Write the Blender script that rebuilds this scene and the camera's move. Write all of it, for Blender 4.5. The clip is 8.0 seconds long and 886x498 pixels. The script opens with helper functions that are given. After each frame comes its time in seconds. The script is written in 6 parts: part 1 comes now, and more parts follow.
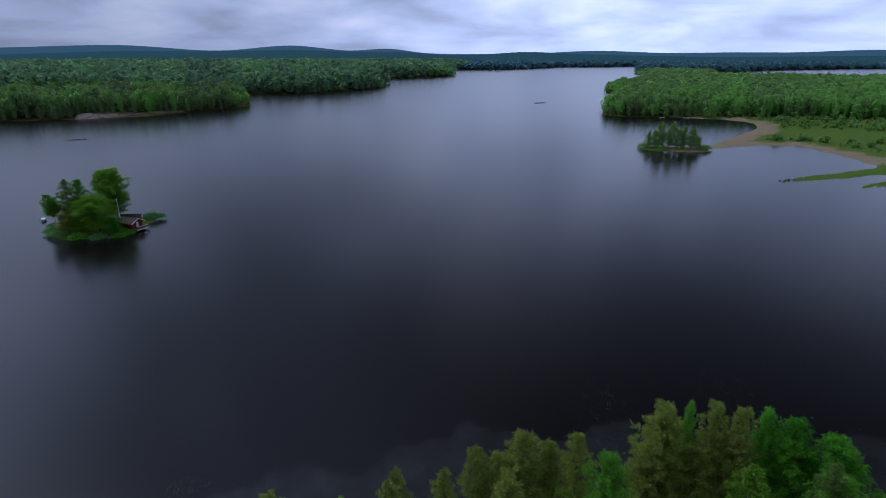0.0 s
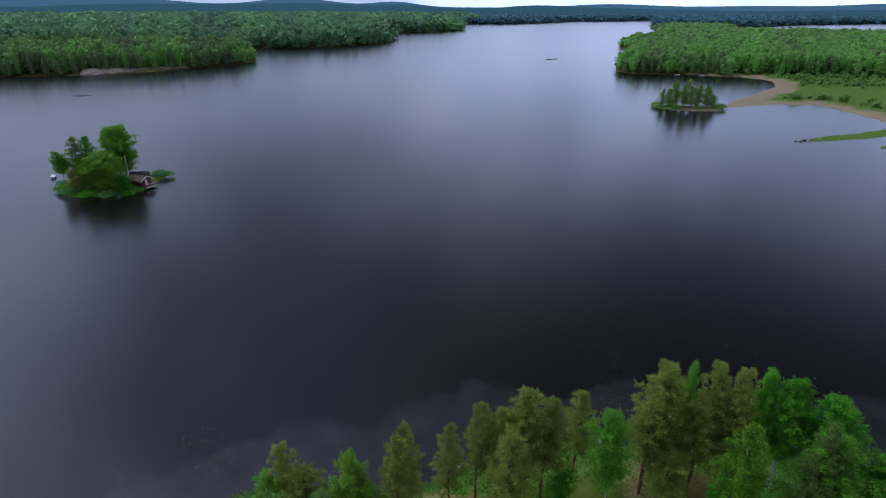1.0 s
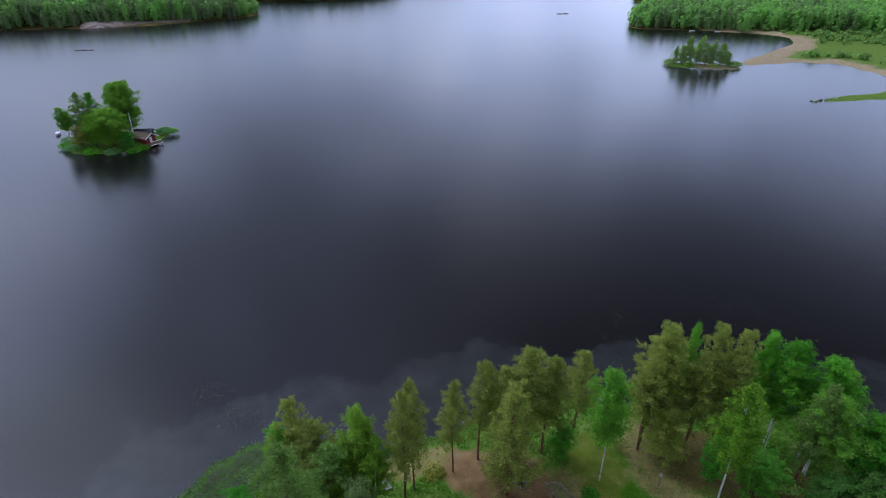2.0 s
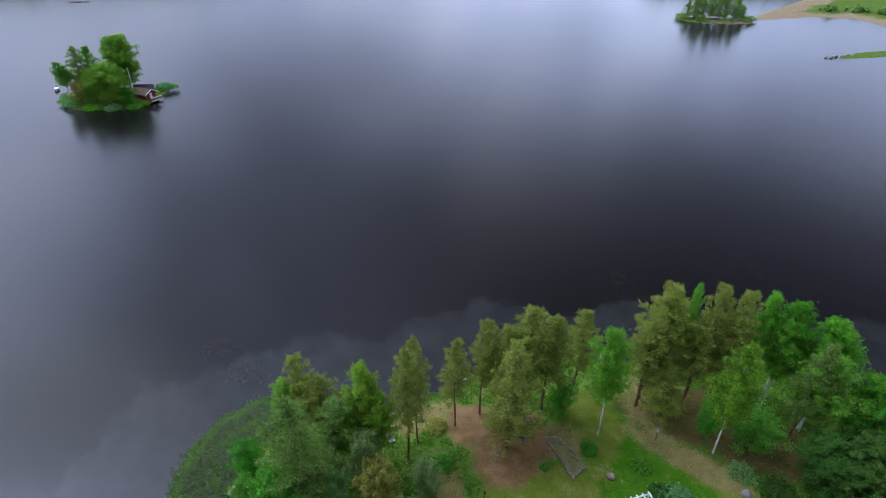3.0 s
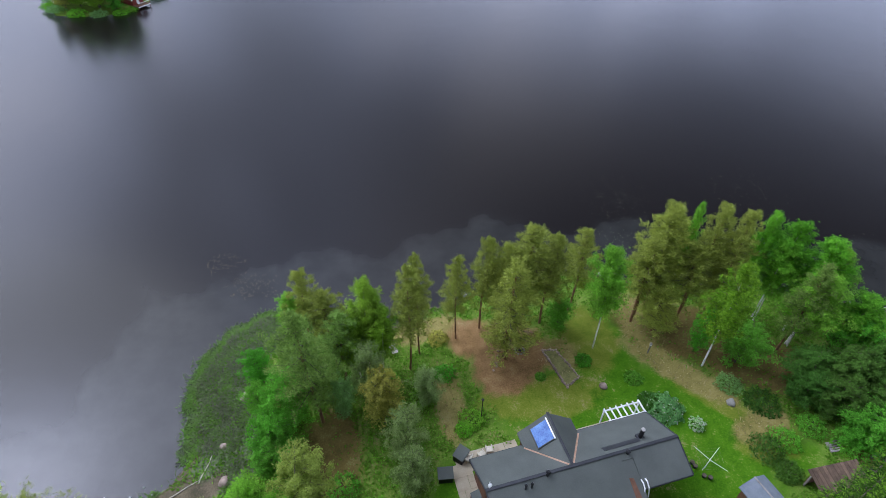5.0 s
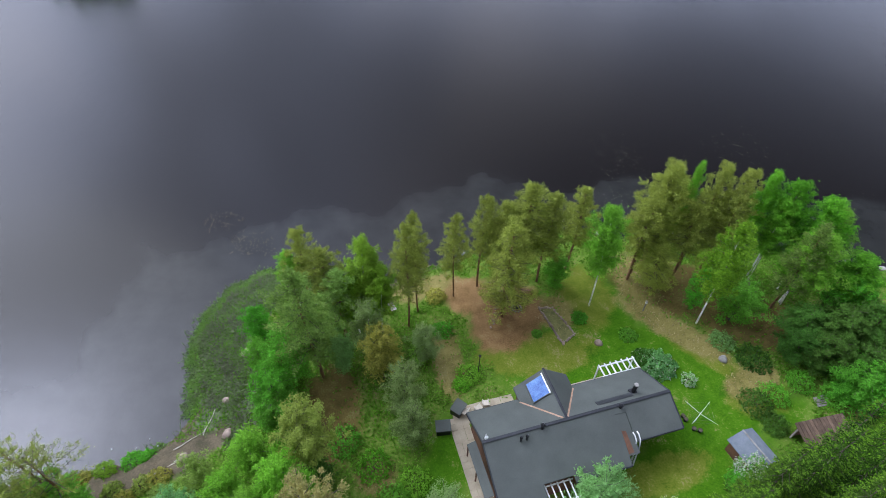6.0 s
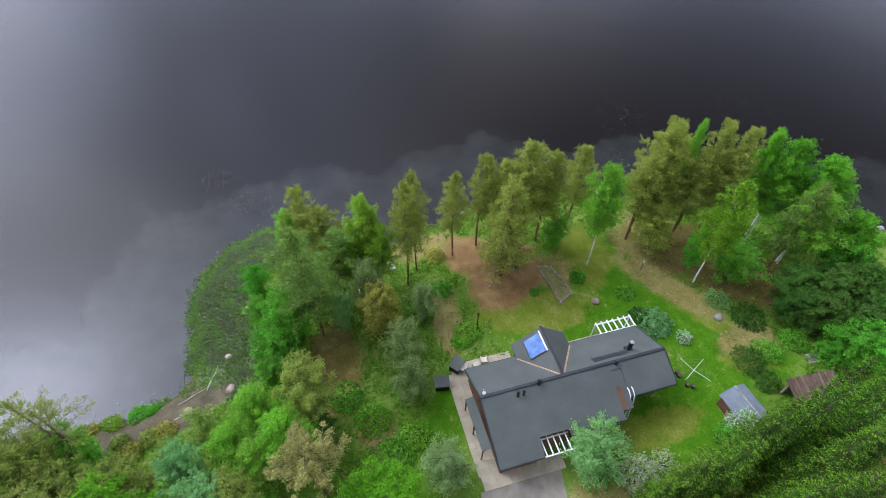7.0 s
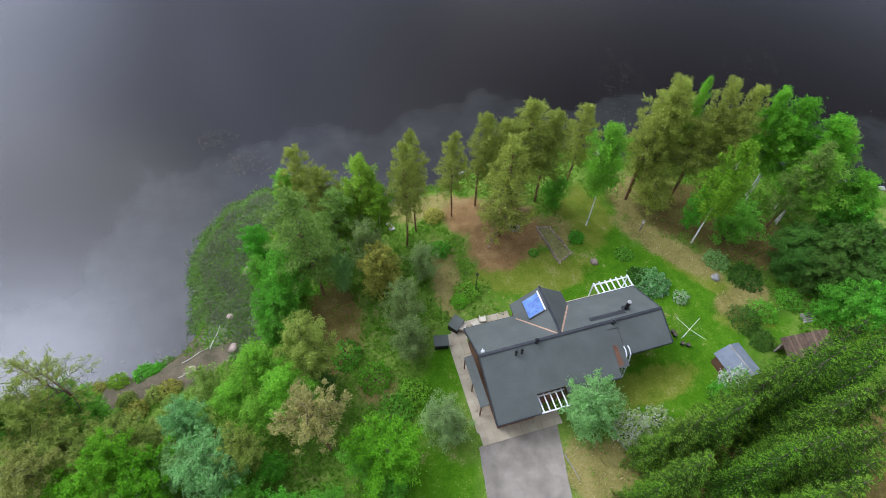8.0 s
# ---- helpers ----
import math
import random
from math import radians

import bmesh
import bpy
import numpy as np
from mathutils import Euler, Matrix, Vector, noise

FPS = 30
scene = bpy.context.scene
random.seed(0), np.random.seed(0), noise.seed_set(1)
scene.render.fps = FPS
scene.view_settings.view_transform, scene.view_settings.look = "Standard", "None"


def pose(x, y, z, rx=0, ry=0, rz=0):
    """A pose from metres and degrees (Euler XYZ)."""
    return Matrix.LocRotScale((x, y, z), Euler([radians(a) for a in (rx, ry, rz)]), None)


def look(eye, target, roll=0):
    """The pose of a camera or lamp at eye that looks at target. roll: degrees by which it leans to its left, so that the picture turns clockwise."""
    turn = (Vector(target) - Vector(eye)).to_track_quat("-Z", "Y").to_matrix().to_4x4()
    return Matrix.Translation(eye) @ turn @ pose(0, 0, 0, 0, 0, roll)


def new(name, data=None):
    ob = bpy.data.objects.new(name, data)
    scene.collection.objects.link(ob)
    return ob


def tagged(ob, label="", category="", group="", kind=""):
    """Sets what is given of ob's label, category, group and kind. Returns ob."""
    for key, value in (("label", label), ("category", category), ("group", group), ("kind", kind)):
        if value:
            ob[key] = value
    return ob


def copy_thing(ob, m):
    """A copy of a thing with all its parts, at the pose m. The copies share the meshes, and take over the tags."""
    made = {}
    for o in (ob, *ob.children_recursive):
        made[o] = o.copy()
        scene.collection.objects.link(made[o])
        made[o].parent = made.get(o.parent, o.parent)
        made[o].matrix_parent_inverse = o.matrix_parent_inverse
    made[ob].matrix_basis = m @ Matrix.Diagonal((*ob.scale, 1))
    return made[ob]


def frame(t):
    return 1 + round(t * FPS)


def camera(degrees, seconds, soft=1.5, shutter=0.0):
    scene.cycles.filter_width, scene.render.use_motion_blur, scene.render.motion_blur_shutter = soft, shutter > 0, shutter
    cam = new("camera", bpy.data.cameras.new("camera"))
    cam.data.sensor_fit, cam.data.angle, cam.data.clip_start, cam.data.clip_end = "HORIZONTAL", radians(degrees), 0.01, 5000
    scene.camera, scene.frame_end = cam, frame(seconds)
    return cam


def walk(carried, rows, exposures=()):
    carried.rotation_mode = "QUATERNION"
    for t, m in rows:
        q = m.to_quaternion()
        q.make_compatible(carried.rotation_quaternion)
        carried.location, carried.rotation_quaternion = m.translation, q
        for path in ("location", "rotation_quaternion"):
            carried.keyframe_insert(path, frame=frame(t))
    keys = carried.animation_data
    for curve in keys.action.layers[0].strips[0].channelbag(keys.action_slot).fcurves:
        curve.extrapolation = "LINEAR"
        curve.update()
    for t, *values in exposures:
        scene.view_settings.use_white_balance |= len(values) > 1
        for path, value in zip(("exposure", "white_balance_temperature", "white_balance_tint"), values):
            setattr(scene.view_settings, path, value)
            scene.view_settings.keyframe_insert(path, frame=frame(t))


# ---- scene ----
# ------------------------------------------------------------ camera
cam = camera(78.28, 8.0, soft=0.9)
PATH = [
    (0.0, 0, 0, 48, 70.400, -0.000, 0.000),
    (0.5, 0, 0, 48, 68.313, -0.041, 0.497),
    (1.0, 0, 0, 48, 66.165, -0.074, 0.930),
    (1.5, 0, 0, 48, 64.081, -0.132, 1.329),
    (3.0, 0, 0, 48, 57.720, -0.290, 2.150),
    (3.5, 0, 0, 48, 55.581, -0.265, 2.277),
    (4.0, 0, 0, 48, 53.447, -0.262, 2.340),
    (4.5, 0, 0, 48, 51.266, -0.335, 2.433),
    (6.0, 0, 0, 48, 44.678, -0.702, 2.451),
    (6.5, 0, 0, 48, 42.534, -0.773, 2.417),
    (7.0, 0, 0, 48, 40.380, -0.822, 2.408),
    (7.5, 0, 0, 48, 38.382, -0.841, 2.371),
    (8.0, 0, 0, 48, 36.241, -0.871, 2.342),
]
EXPOSURES = [(0.0, -0.86, 5750, 3), (0.7, -0.48, 5850, 3), (1.5, 0.02, 5950, 3), (3.5, 0.62, 6250, 3), (6.0, 1.05, 6750, 1), (8.0, 1.20, 6850, 0)]
walk(cam, [(t, pose(*p)) for t, *p in PATH], EXPOSURES)

# ------------------------------------------------------------ sky and sun
SUN_AZ, SUN_EL = radians(-61.5), radians(48)
SUN_DIR = Vector((math.sin(SUN_AZ) * math.cos(SUN_EL), math.cos(SUN_AZ) * math.cos(SUN_EL), math.sin(SUN_EL)))


def node(tree, kind, at=None, **values):
    n = tree.nodes.new(kind)
    for key, value in values.items():
        if key in n.inputs:
            n.inputs[key].default_value = value
    return n


def calc(tree, op, a, b=None):
    n = tree.nodes.new("ShaderNodeMath")
    n.operation = op
    for i, v in enumerate((a, b)):
        if v is None:
            continue
        if isinstance(v, (int, float)):
            n.inputs[i].default_value = v
        else:
            tree.links.new(v, n.inputs[i])
    return n.outputs[0]


def vcalc(tree, op, a, b=None):
    n = tree.nodes.new("ShaderNodeVectorMath")
    n.operation = op
    for i, v in enumerate((a, b)):
        if v is None:
            continue
        if isinstance(v, tuple):
            n.inputs[i].default_value = v
        else:
            tree.links.new(v, n.inputs[i])
    return n


def blend(tree, fac, a, b, kind="MIX"):
    n = tree.nodes.new("ShaderNodeMix")
    n.data_type, n.blend_type = "RGBA", kind
    for i, v in ((0, fac), (6, a), (7, b)):
        if isinstance(v, (int, float)):
            n.inputs[i].default_value = v
        elif isinstance(v, tuple):
            n.inputs[i].default_value = (*v, 1)
        else:
            tree.links.new(v, n.inputs[i])
    return n.outputs[2]


def ramp(tree, fac, *stops):
    n = tree.nodes.new("ShaderNodeValToRGB")
    els = n.color_ramp.elements
    while len(els) < len(stops):
        els.new(0.5)
    for el, (p, c) in zip(els, stops):
        el.position, el.color = p, (*c, 1) if isinstance(c, tuple) else (c, c, c, 1)
    tree.links.new(fac, n.inputs[0])
    return n.outputs[0]


def noise_fac(tree, vec, scale, detail=4.0, rough=0.55, distort=0.0):
    n = tree.nodes.new("ShaderNodeTexNoise")
    n.inputs["Scale"].default_value, n.inputs["Detail"].default_value = scale, detail
    n.inputs["Roughness"].default_value, n.inputs["Distortion"].default_value = rough, distort
    if vec is not None:
        tree.links.new(vec, n.inputs["Vector"])
    return n.outputs[0]


world = bpy.data.worlds.new("overcast_sky")
scene.world = world
world.use_nodes = True
wt = world.node_tree
wt.nodes.clear()
coord = wt.nodes.new("ShaderNodeTexCoord").outputs["Generated"]
sky = wt.nodes.new("ShaderNodeTexSky")
sky.sky_type, sky.sun_disc = "NISHITA", False
sky.sun_elevation, sky.sun_rotation, sky.dust_density = SUN_EL, SUN_AZ, 3.0
split = wt.nodes.new("ShaderNodeSeparateXYZ")
wt.links.new(coord, split.inputs[0])
height = calc(wt, "ADD", calc(wt, "MAXIMUM", split.outputs[2], 0.0), 0.22)
flat = wt.nodes.new("ShaderNodeCombineXYZ")
wt.links.new(calc(wt, "DIVIDE", split.outputs[0], height), flat.inputs[0])
wt.links.new(calc(wt, "DIVIDE", split.outputs[1], height), flat.inputs[1])
cover = noise_fac(wt, vcalc(wt, "ADD", flat.outputs[0], (7.6, -4.2, 0.0)).outputs[0], 1.5, 6.0, 0.5, 0.25)
swing = calc(wt, "ADD", 0.48, calc(wt, "MULTIPLY", calc(wt, "MINIMUM", calc(wt, "MAXIMUM", split.outputs[2], 0.0), 0.6), 2.1))
cover = calc(wt, "ADD", 0.5, calc(wt, "MULTIPLY", calc(wt, "SUBTRACT", cover, 0.5), swing))
clouds = ramp(wt, cover, (0.30, (0.25, 0.27, 0.40)), (0.5, (0.515, 0.565, 0.86)), (0.70, (0.87, 0.86, 1.11)))
toward = calc(wt, "MAXIMUM", vcalc(wt, "DOT_PRODUCT", coord, tuple(SUN_DIR)).outputs["Value"], 0.0)
glow = calc(wt, "ADD", calc(wt, "MULTIPLY", calc(wt, "POWER", toward, 6.0), 2.2),
            calc(wt, "MULTIPLY", calc(wt, "POWER", toward, 9.0), 3.1))
glow = calc(wt, "ADD", glow, calc(wt, "MULTIPLY", calc(wt, "POWER", toward, 200.0), 16.0))
up = calc(wt, "MAXIMUM", split.outputs[2], 0.0)
rise = calc(wt, "ADD", up, calc(wt, "MULTIPLY", calc(wt, "SUBTRACT", 0.5, cover), 0.16))
rise = calc(wt, "ADD", rise, calc(wt, "MULTIPLY", split.outputs[0], 0.12))
low = ramp(wt, rise, (0.0, 1.28), (0.30, 0.84), (0.45, 0.155), (0.58, 0.033), (1.0, 0.12))
thin_cloud = calc(wt, "MAXIMUM", vcalc(wt, "DOT_PRODUCT", coord, (0.24, 0.94, 0.24)).outputs["Value"], 0.0)
low = calc(wt, "MULTIPLY", low, calc(wt, "ADD", calc(wt, "ADD", 0.93, calc(wt, "MULTIPLY", split.outputs[0], 0.72)), calc(wt, "MULTIPLY", calc(wt, "POWER", thin_cloud, 16.0), 0.42)))
bright = calc(wt, "ADD", calc(wt, "ADD", glow, 0.01), calc(wt, "MULTIPLY", low, 1.45))
bright = calc(wt, "ADD", bright, calc(wt, "MULTIPLY", calc(wt, "POWER", up, 5.0), 0.9))
lit = blend(wt, 1.0, clouds, bright, "MULTIPLY")
clear = blend(wt, 1.0, sky.outputs[0], (0.1, 0.1, 0.1), "MULTIPLY")
veil = blend(wt, 0.92, clear, lit)
back = wt.nodes.new("ShaderNodeBackground")
wt.links.new(veil, back.inputs["Color"])
back.inputs["Strength"].default_value = 1.0
out = wt.nodes.new("ShaderNodeOutputWorld")
wt.links.new(back.outputs[0], out.inputs[0])

sun = new("sun", bpy.data.lights.new("sun", "SUN"))
sun.data.energy, sun.data.angle, sun.data.color = 0.36, radians(40), (0.98, 0.96, 0.98)
sun.matrix_world = look(SUN_DIR * 300, (0, 0, 0))


# ------------------------------------------------------------ materials
def material(name, dark, light, scale=1.0, rough=0.8, fine=12.0, bump=0.3, metal=0.0, spread=(0.35, 0.65), spec=0.3, per_object=0.0, depth=0.02):
    """A surface of two tones: broad patches, fine grain and relief, at real size."""
    m = bpy.data.materials.new(name)
    m.use_nodes = True
    t = m.node_tree
    bsdf = t.nodes["Principled BSDF"]
    place = t.nodes.new("ShaderNodeNewGeometry").outputs["Position"]
    broad = noise_fac(t, place, scale, 5.0)
    grain = noise_fac(t, place, fine, 3.0)
    mixed = calc(t, "ADD", calc(t, "MULTIPLY", broad, 0.6), calc(t, "MULTIPLY", grain, 0.4))
    color = ramp(t, mixed, (spread[0], dark), (spread[1], light))
    if per_object:
        info = t.nodes.new("ShaderNodeObjectInfo").outputs["Random"]
        tone = calc(t, "ADD", calc(t, "MULTIPLY", info, per_object), 1 - per_object / 2)
        color = blend(t, 1.0, color, tone, "MULTIPLY")
    t.links.new(color, bsdf.inputs["Base Color"])
    bsdf.inputs["Roughness"].default_value = rough
    bsdf.inputs["Metallic"].default_value = metal
    bsdf.inputs["Specular IOR Level"].default_value = spec
    if bump:
        b = t.nodes.new("ShaderNodeBump")
        b.inputs["Strength"].default_value, b.inputs["Distance"].default_value = bump, depth
        t.links.new(grain, b.inputs["Height"])
        t.links.new(b.outputs[0], bsdf.inputs["Normal"])
    return m


def leaf_material(name, dark, light, through_light=0.35, attr=""):
    """Leaves that differ one from another and let some light through."""
    m = bpy.data.materials.new(name)
    m.use_nodes = True
    t = m.node_tree
    bsdf = t.nodes["Principled BSDF"]
    geo = t.nodes.new("ShaderNodeNewGeometry")
    one = geo.outputs["Random Per Island"]
    if not attr:
        dark, light = tuple(c * 0.85 for c in dark), tuple(min(c * 1.28, 0.62) for c in light)
    patch = noise_fac(t, geo.outputs["Position"], 0.55 if not attr else 0.03, 3.0)
    fac = calc(t, "ADD", calc(t, "MULTIPLY", one, 0.5), calc(t, "MULTIPLY", patch, 0.5))
    if attr:
        a = t.nodes.new("ShaderNodeAttribute")
        a.attribute_name = attr
        fac = calc(t, "ADD", calc(t, "MULTIPLY", fac, 0.35), calc(t, "MULTIPLY", a.outputs["Fac"], 0.65))
    else:
        info = t.nodes.new("ShaderNodeObjectInfo").outputs["Random"]
        fac = calc(t, "ADD", fac, calc(t, "MULTIPLY", calc(t, "SUBTRACT", info, 0.5), 0.25))
    color = ramp(t, fac, (0.15, dark), (0.85, light))
    if not attr:
        other = calc(t, "FRACT", calc(t, "MULTIPLY", info, 7.3))
        color = blend(t, calc(t, "MULTIPLY", other, 0.22), color, (light[1] * 0.72, light[1] * 0.80, light[1] * 0.17))
    t.links.new(color, bsdf.inputs["Base Color"])
    bsdf.inputs["Roughness"].default_value, bsdf.inputs["Specular IOR Level"].default_value = 0.7, 0.06
    thin = t.nodes.new("ShaderNodeBsdfTranslucent")
    t.links.new(color, thin.inputs[0])
    mix = t.nodes.new("ShaderNodeMixShader")
    mix.inputs[0].default_value = through_light
    t.links.new(bsdf.outputs[0], mix.inputs[1])
    t.links.new(thin.outputs[0], mix.inputs[2])
    t.links.new(mix.outputs[0], t.nodes["Material Output"].inputs[0])
    return m


LEAF = {
    "pine": leaf_material("pine_needles", (0.178, 0.228, 0.041), (0.385, 0.445, 0.090), 0.5),
    "greenpine": leaf_material("grey_green_needles", (0.120, 0.225, 0.045), (0.26, 0.41, 0.095), 0.5),
    "tanpine": leaf_material("pale_pine_needles", (0.31, 0.28, 0.10), (0.50, 0.46, 0.17), 0.45),
    "birch": leaf_material("birch_leaves", (0.085, 0.29, 0.018), (0.19, 0.52, 0.038), 0.5),
    "aspen": leaf_material("yellow_green_leaves", (0.12, 0.25, 0.018), (0.25, 0.46, 0.035), 0.5),
    "decid": leaf_material("young_leaves", (0.055, 0.24, 0.018), (0.13, 0.46, 0.04), 0.5),
    "willow": leaf_material("willow_leaves", (0.12, 0.31, 0.095), (0.24, 0.51, 0.17), 0.5),
    "palewillow": leaf_material("pale_willow_leaves", (0.20, 0.32, 0.065), (0.34, 0.50, 0.11), 0.5),
    "greywillow": leaf_material("dull_willow_leaves", (0.12, 0.20, 0.065), (0.25, 0.36, 0.13), 0.5),
    "alder": leaf_material("alder_leaves", (0.030, 0.095, 0.014), (0.075, 0.205, 0.030), 0.4),
    "oak": leaf_material("bronze_leaves", (0.21, 0.215, 0.036), (0.43, 0.41, 0.09), 0.5),
    "olive": leaf_material("olive_leaves", (0.16, 0.235, 0.042), (0.32, 0.40, 0.085), 0.5),
    "tanoak": leaf_material("straw_green_leaves", (0.20, 0.22, 0.055), (0.37, 0.38, 0.11), 0.5),
    "spruce": leaf_material("spruce_needles", (0.018, 0.055, 0.006), (0.052, 0.125, 0.012), 0.3),
    "shoots": leaf_material("spruce_shoots", (0.062, 0.165, 0.010), (0.140, 0.290, 0.020), 0.4),
}
LEAF["lush"] = leaf_material("lush_leaves", (0.080, 0.25, 0.012), (0.18, 0.45, 0.026), 0.5)
LEAF["lowpine"] = LEAF["sparsepine"] = LEAF["pine"]
LEAF["broad"] = leaf_material("island_leaves", (0.14, 0.34, 0.026), (0.25, 0.52, 0.045), 0.6)
LEAF["islet"] = leaf_material("islet_leaves", (0.19, 0.34, 0.055), (0.33, 0.54, 0.10), 0.6)
# the dark tone is lifted in the colour, as haze would lift it
FAR_LEAF = leaf_material("far_forest_leaves", (0.195, 0.24, 0.12), (0.30, 0.56, 0.12), 0.6, "tint")
MARSH_LEAF = leaf_material("marsh_willow_leaves", (0.14, 0.23, 0.05), (0.27, 0.44, 0.11), 0.5, "tint")
# far shore: aerial haze painted into the leaf colour as a pale blue cast
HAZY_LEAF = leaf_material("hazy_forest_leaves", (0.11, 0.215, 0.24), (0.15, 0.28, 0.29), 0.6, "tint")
# ridge woods: greens paled and cooled in the colour to stand for haze
DISTANT_HAZED_LEAF = leaf_material("distant_hazed_leaves", (0.155, 0.245, 0.155), (0.26, 0.46, 0.165), 0.55, "tint")
BARK = {
    "pine": material("pine_bark", (0.11, 0.060, 0.032), (0.30, 0.165, 0.085), 1.5, 0.9, 18, 0.6),
    "birch": material("birch_bark", (0.30, 0.28, 0.25), (0.80, 0.78, 0.72), 2.5, 0.7, 9, 0.3, spread=(0.38, 0.5)),
    "dark": material("grey_bark", (0.05, 0.04, 0.03), (0.16, 0.13, 0.10), 2, 0.9, 18, 0.6),
}

# ------------------------------------------------------------ mesh helpers
rng = np.random.default_rng(7)


def fast_mesh(name, verts, faces, mat=None, smooth=False):
    """A mesh from an array of places and one or more arrays of faces."""
    verts = np.asarray(verts, np.float32)
    parts = [np.asarray(f, np.int32) for f in (faces if isinstance(faces, list) else [faces]) if len(f)]
    me = bpy.data.meshes.new(name)
    sizes = np.concatenate([np.full(len(f), f.shape[1]) for f in parts])
    loops = np.concatenate([f.ravel() for f in parts])
    me.vertices.add(len(verts))
    me.vertices.foreach_set("co", verts.ravel())
    me.loops.add(len(loops))
    me.loops.foreach_set("vertex_index", loops)
    me.polygons.add(len(sizes))
    me.polygons.foreach_set("loop_start", np.concatenate([[0], np.cumsum(sizes)[:-1]]).astype(np.int32))
    me.update(calc_edges=True)
    if smooth:
        me.polygons.foreach_set("use_smooth", np.ones(len(sizes), bool))
    if mat:
        me.materials.append(mat)
    return me


def part(name, bm, mat, parent=None, label=""):
    """Links a bmesh or a mesh as one object, under a thing if one is given."""
    if isinstance(bm, bmesh.types.BMesh):
        me = bpy.data.meshes.new(name)
        bm.to_mesh(me)
        bm.free()
        me.materials.append(mat)
    else:
        me = bm
    ob = new(name, me)
    if parent is not None:
        ob.parent = parent
    if label:
        ob["label"] = label
    return ob


def thing(name, m, label, category, group="", kind=""):
    ob = new(name)
    ob.matrix_world = m
    return tagged(ob, label, category, group, kind)


def box(bm, x0, x1, y0, y1, z0, z1, bevel=0.0, m=None):
    made = bmesh.ops.create_cube(bm, size=1)["verts"]
    for v in made:
        v.co = Vector((x0 + (v.co.x + 0.5) * (x1 - x0), y0 + (v.co.y + 0.5) * (y1 - y0), z0 + (v.co.z + 0.5) * (z1 - z0)))
    if bevel:
        edges = {e for v in made for e in v.link_edges}
        res = bmesh.ops.bevel(bm, geom=list(edges), offset=bevel, segments=2, affect="EDGES", profile=0.6)
        made = list({v for f in res["faces"] for v in f.verts} | {v for v in made if v.is_valid})
    if m is not None:
        bmesh.ops.transform(bm, matrix=m, verts=made)
    return bm


def boxed(*args, **kw):
    return box(bmesh.new(), *args, **kw)


def rod(bm, a, b, r0, r1=None, sides=8):
    """A round bar from a to b."""
    a, b = Vector(a), Vector(b)
    way = b - a
    m = Matrix.Translation((a + b) / 2) @ way.to_track_quat("Z", "Y").to_matrix().to_4x4()
    bmesh.ops.create_cone(bm, cap_ends=True, segments=sides, radius1=r0, radius2=r0 if r1 is None else r1, depth=way.length, matrix=m)
    return bm


def rodded(*args, **kw):
    return rod(bmesh.new(), *args, **kw)


def slab(corners, thick):
    """A sheet with the given top corners, thick metres deep."""
    bm = bmesh.new()
    top = [bm.verts.new(c) for c in corners]
    low = [bm.verts.new((c[0], c[1], c[2] - thick)) for c in corners]
    bm.faces.new(top)
    bm.faces.new(low[::-1])
    n = len(top)
    for i in range(n):
        bm.faces.new((top[i], low[i], low[(i + 1) % n], top[(i + 1) % n]))
    bmesh.ops.recalc_face_normals(bm, faces=bm.faces)
    return bm


def lumpy(radius, seed, flat=0.7, detail=2, rough=0.35):
    """A stone or clod."""
    bm = bmesh.new()
    bmesh.ops.create_icosphere(bm, subdivisions=detail, radius=radius)
    for v in bm.verts:
        k = 1 + rough * noise.noise(v.co / radius * 1.3 + Vector((seed * 3.1, 0, 0)))
        v.co = Vector((v.co.x * k, v.co.y * k, v.co.z * k * flat))
    for f in bm.faces:
        f.smooth = True
    return bm


# ------------------------------------------------------------ shores and ground height
NEAR_SHORE = [(-900, 250), (-420, 40), (-120, 12), (-60, 14.5), (-44, 16), (-36, 17.2), (-31.5, 18.2), (-28, 19.2), (-25, 21.5), (-24.3, 25),
              (-26, 29), (-27, 33), (-26, 37.5), (-23, 41.5), (-19, 42.8), (-13, 41.8), (-7, 41.5), (-2, 45), (6, 49), (14, 51.5), (24, 50.5),
              (36, 50), (50, 47.5), (75, 44), (150, 75), (230, 140)]
RIGHT_SHORE = [(270, 205), (225, 231), (192, 231), (175, 226), (158, 220.5), (136, 216), (142, 220.5), (174, 233), (202, 246), (199, 251), (203, 265), (200, 304), (180, 308), (154, 301),
               (152, 308), (181, 342), (213, 378), (232, 417), (213, 440), (183, 456), (148, 461), (137, 479), (166, 582), (240, 760),
               (228, 784), (247, 851), (412, 1166), (604, 1777)]
FAR_SHORE = [(875, 2583), (668, 2460), (523, 2460), (331, 2151), (149, 1984), (31, 1984), (27, 1718), (20, 1429), (-56, 1284), (-126, 1222),
             (-110, 1068), (-95, 913), (-146, 797), (-198, 749), (-265, 749), (-214, 618), (-196, 562), (-210, 514), (-232, 484),
             (-261, 456), (-288, 440), (-338, 424), (-500, 390)]
SECOND_LAKE = [(790, 1500), (860, 1260), (1080, 1130), (1900, 1000), (2600, 2300), (1660, 2160), (1205, 1990), (900, 1750)]


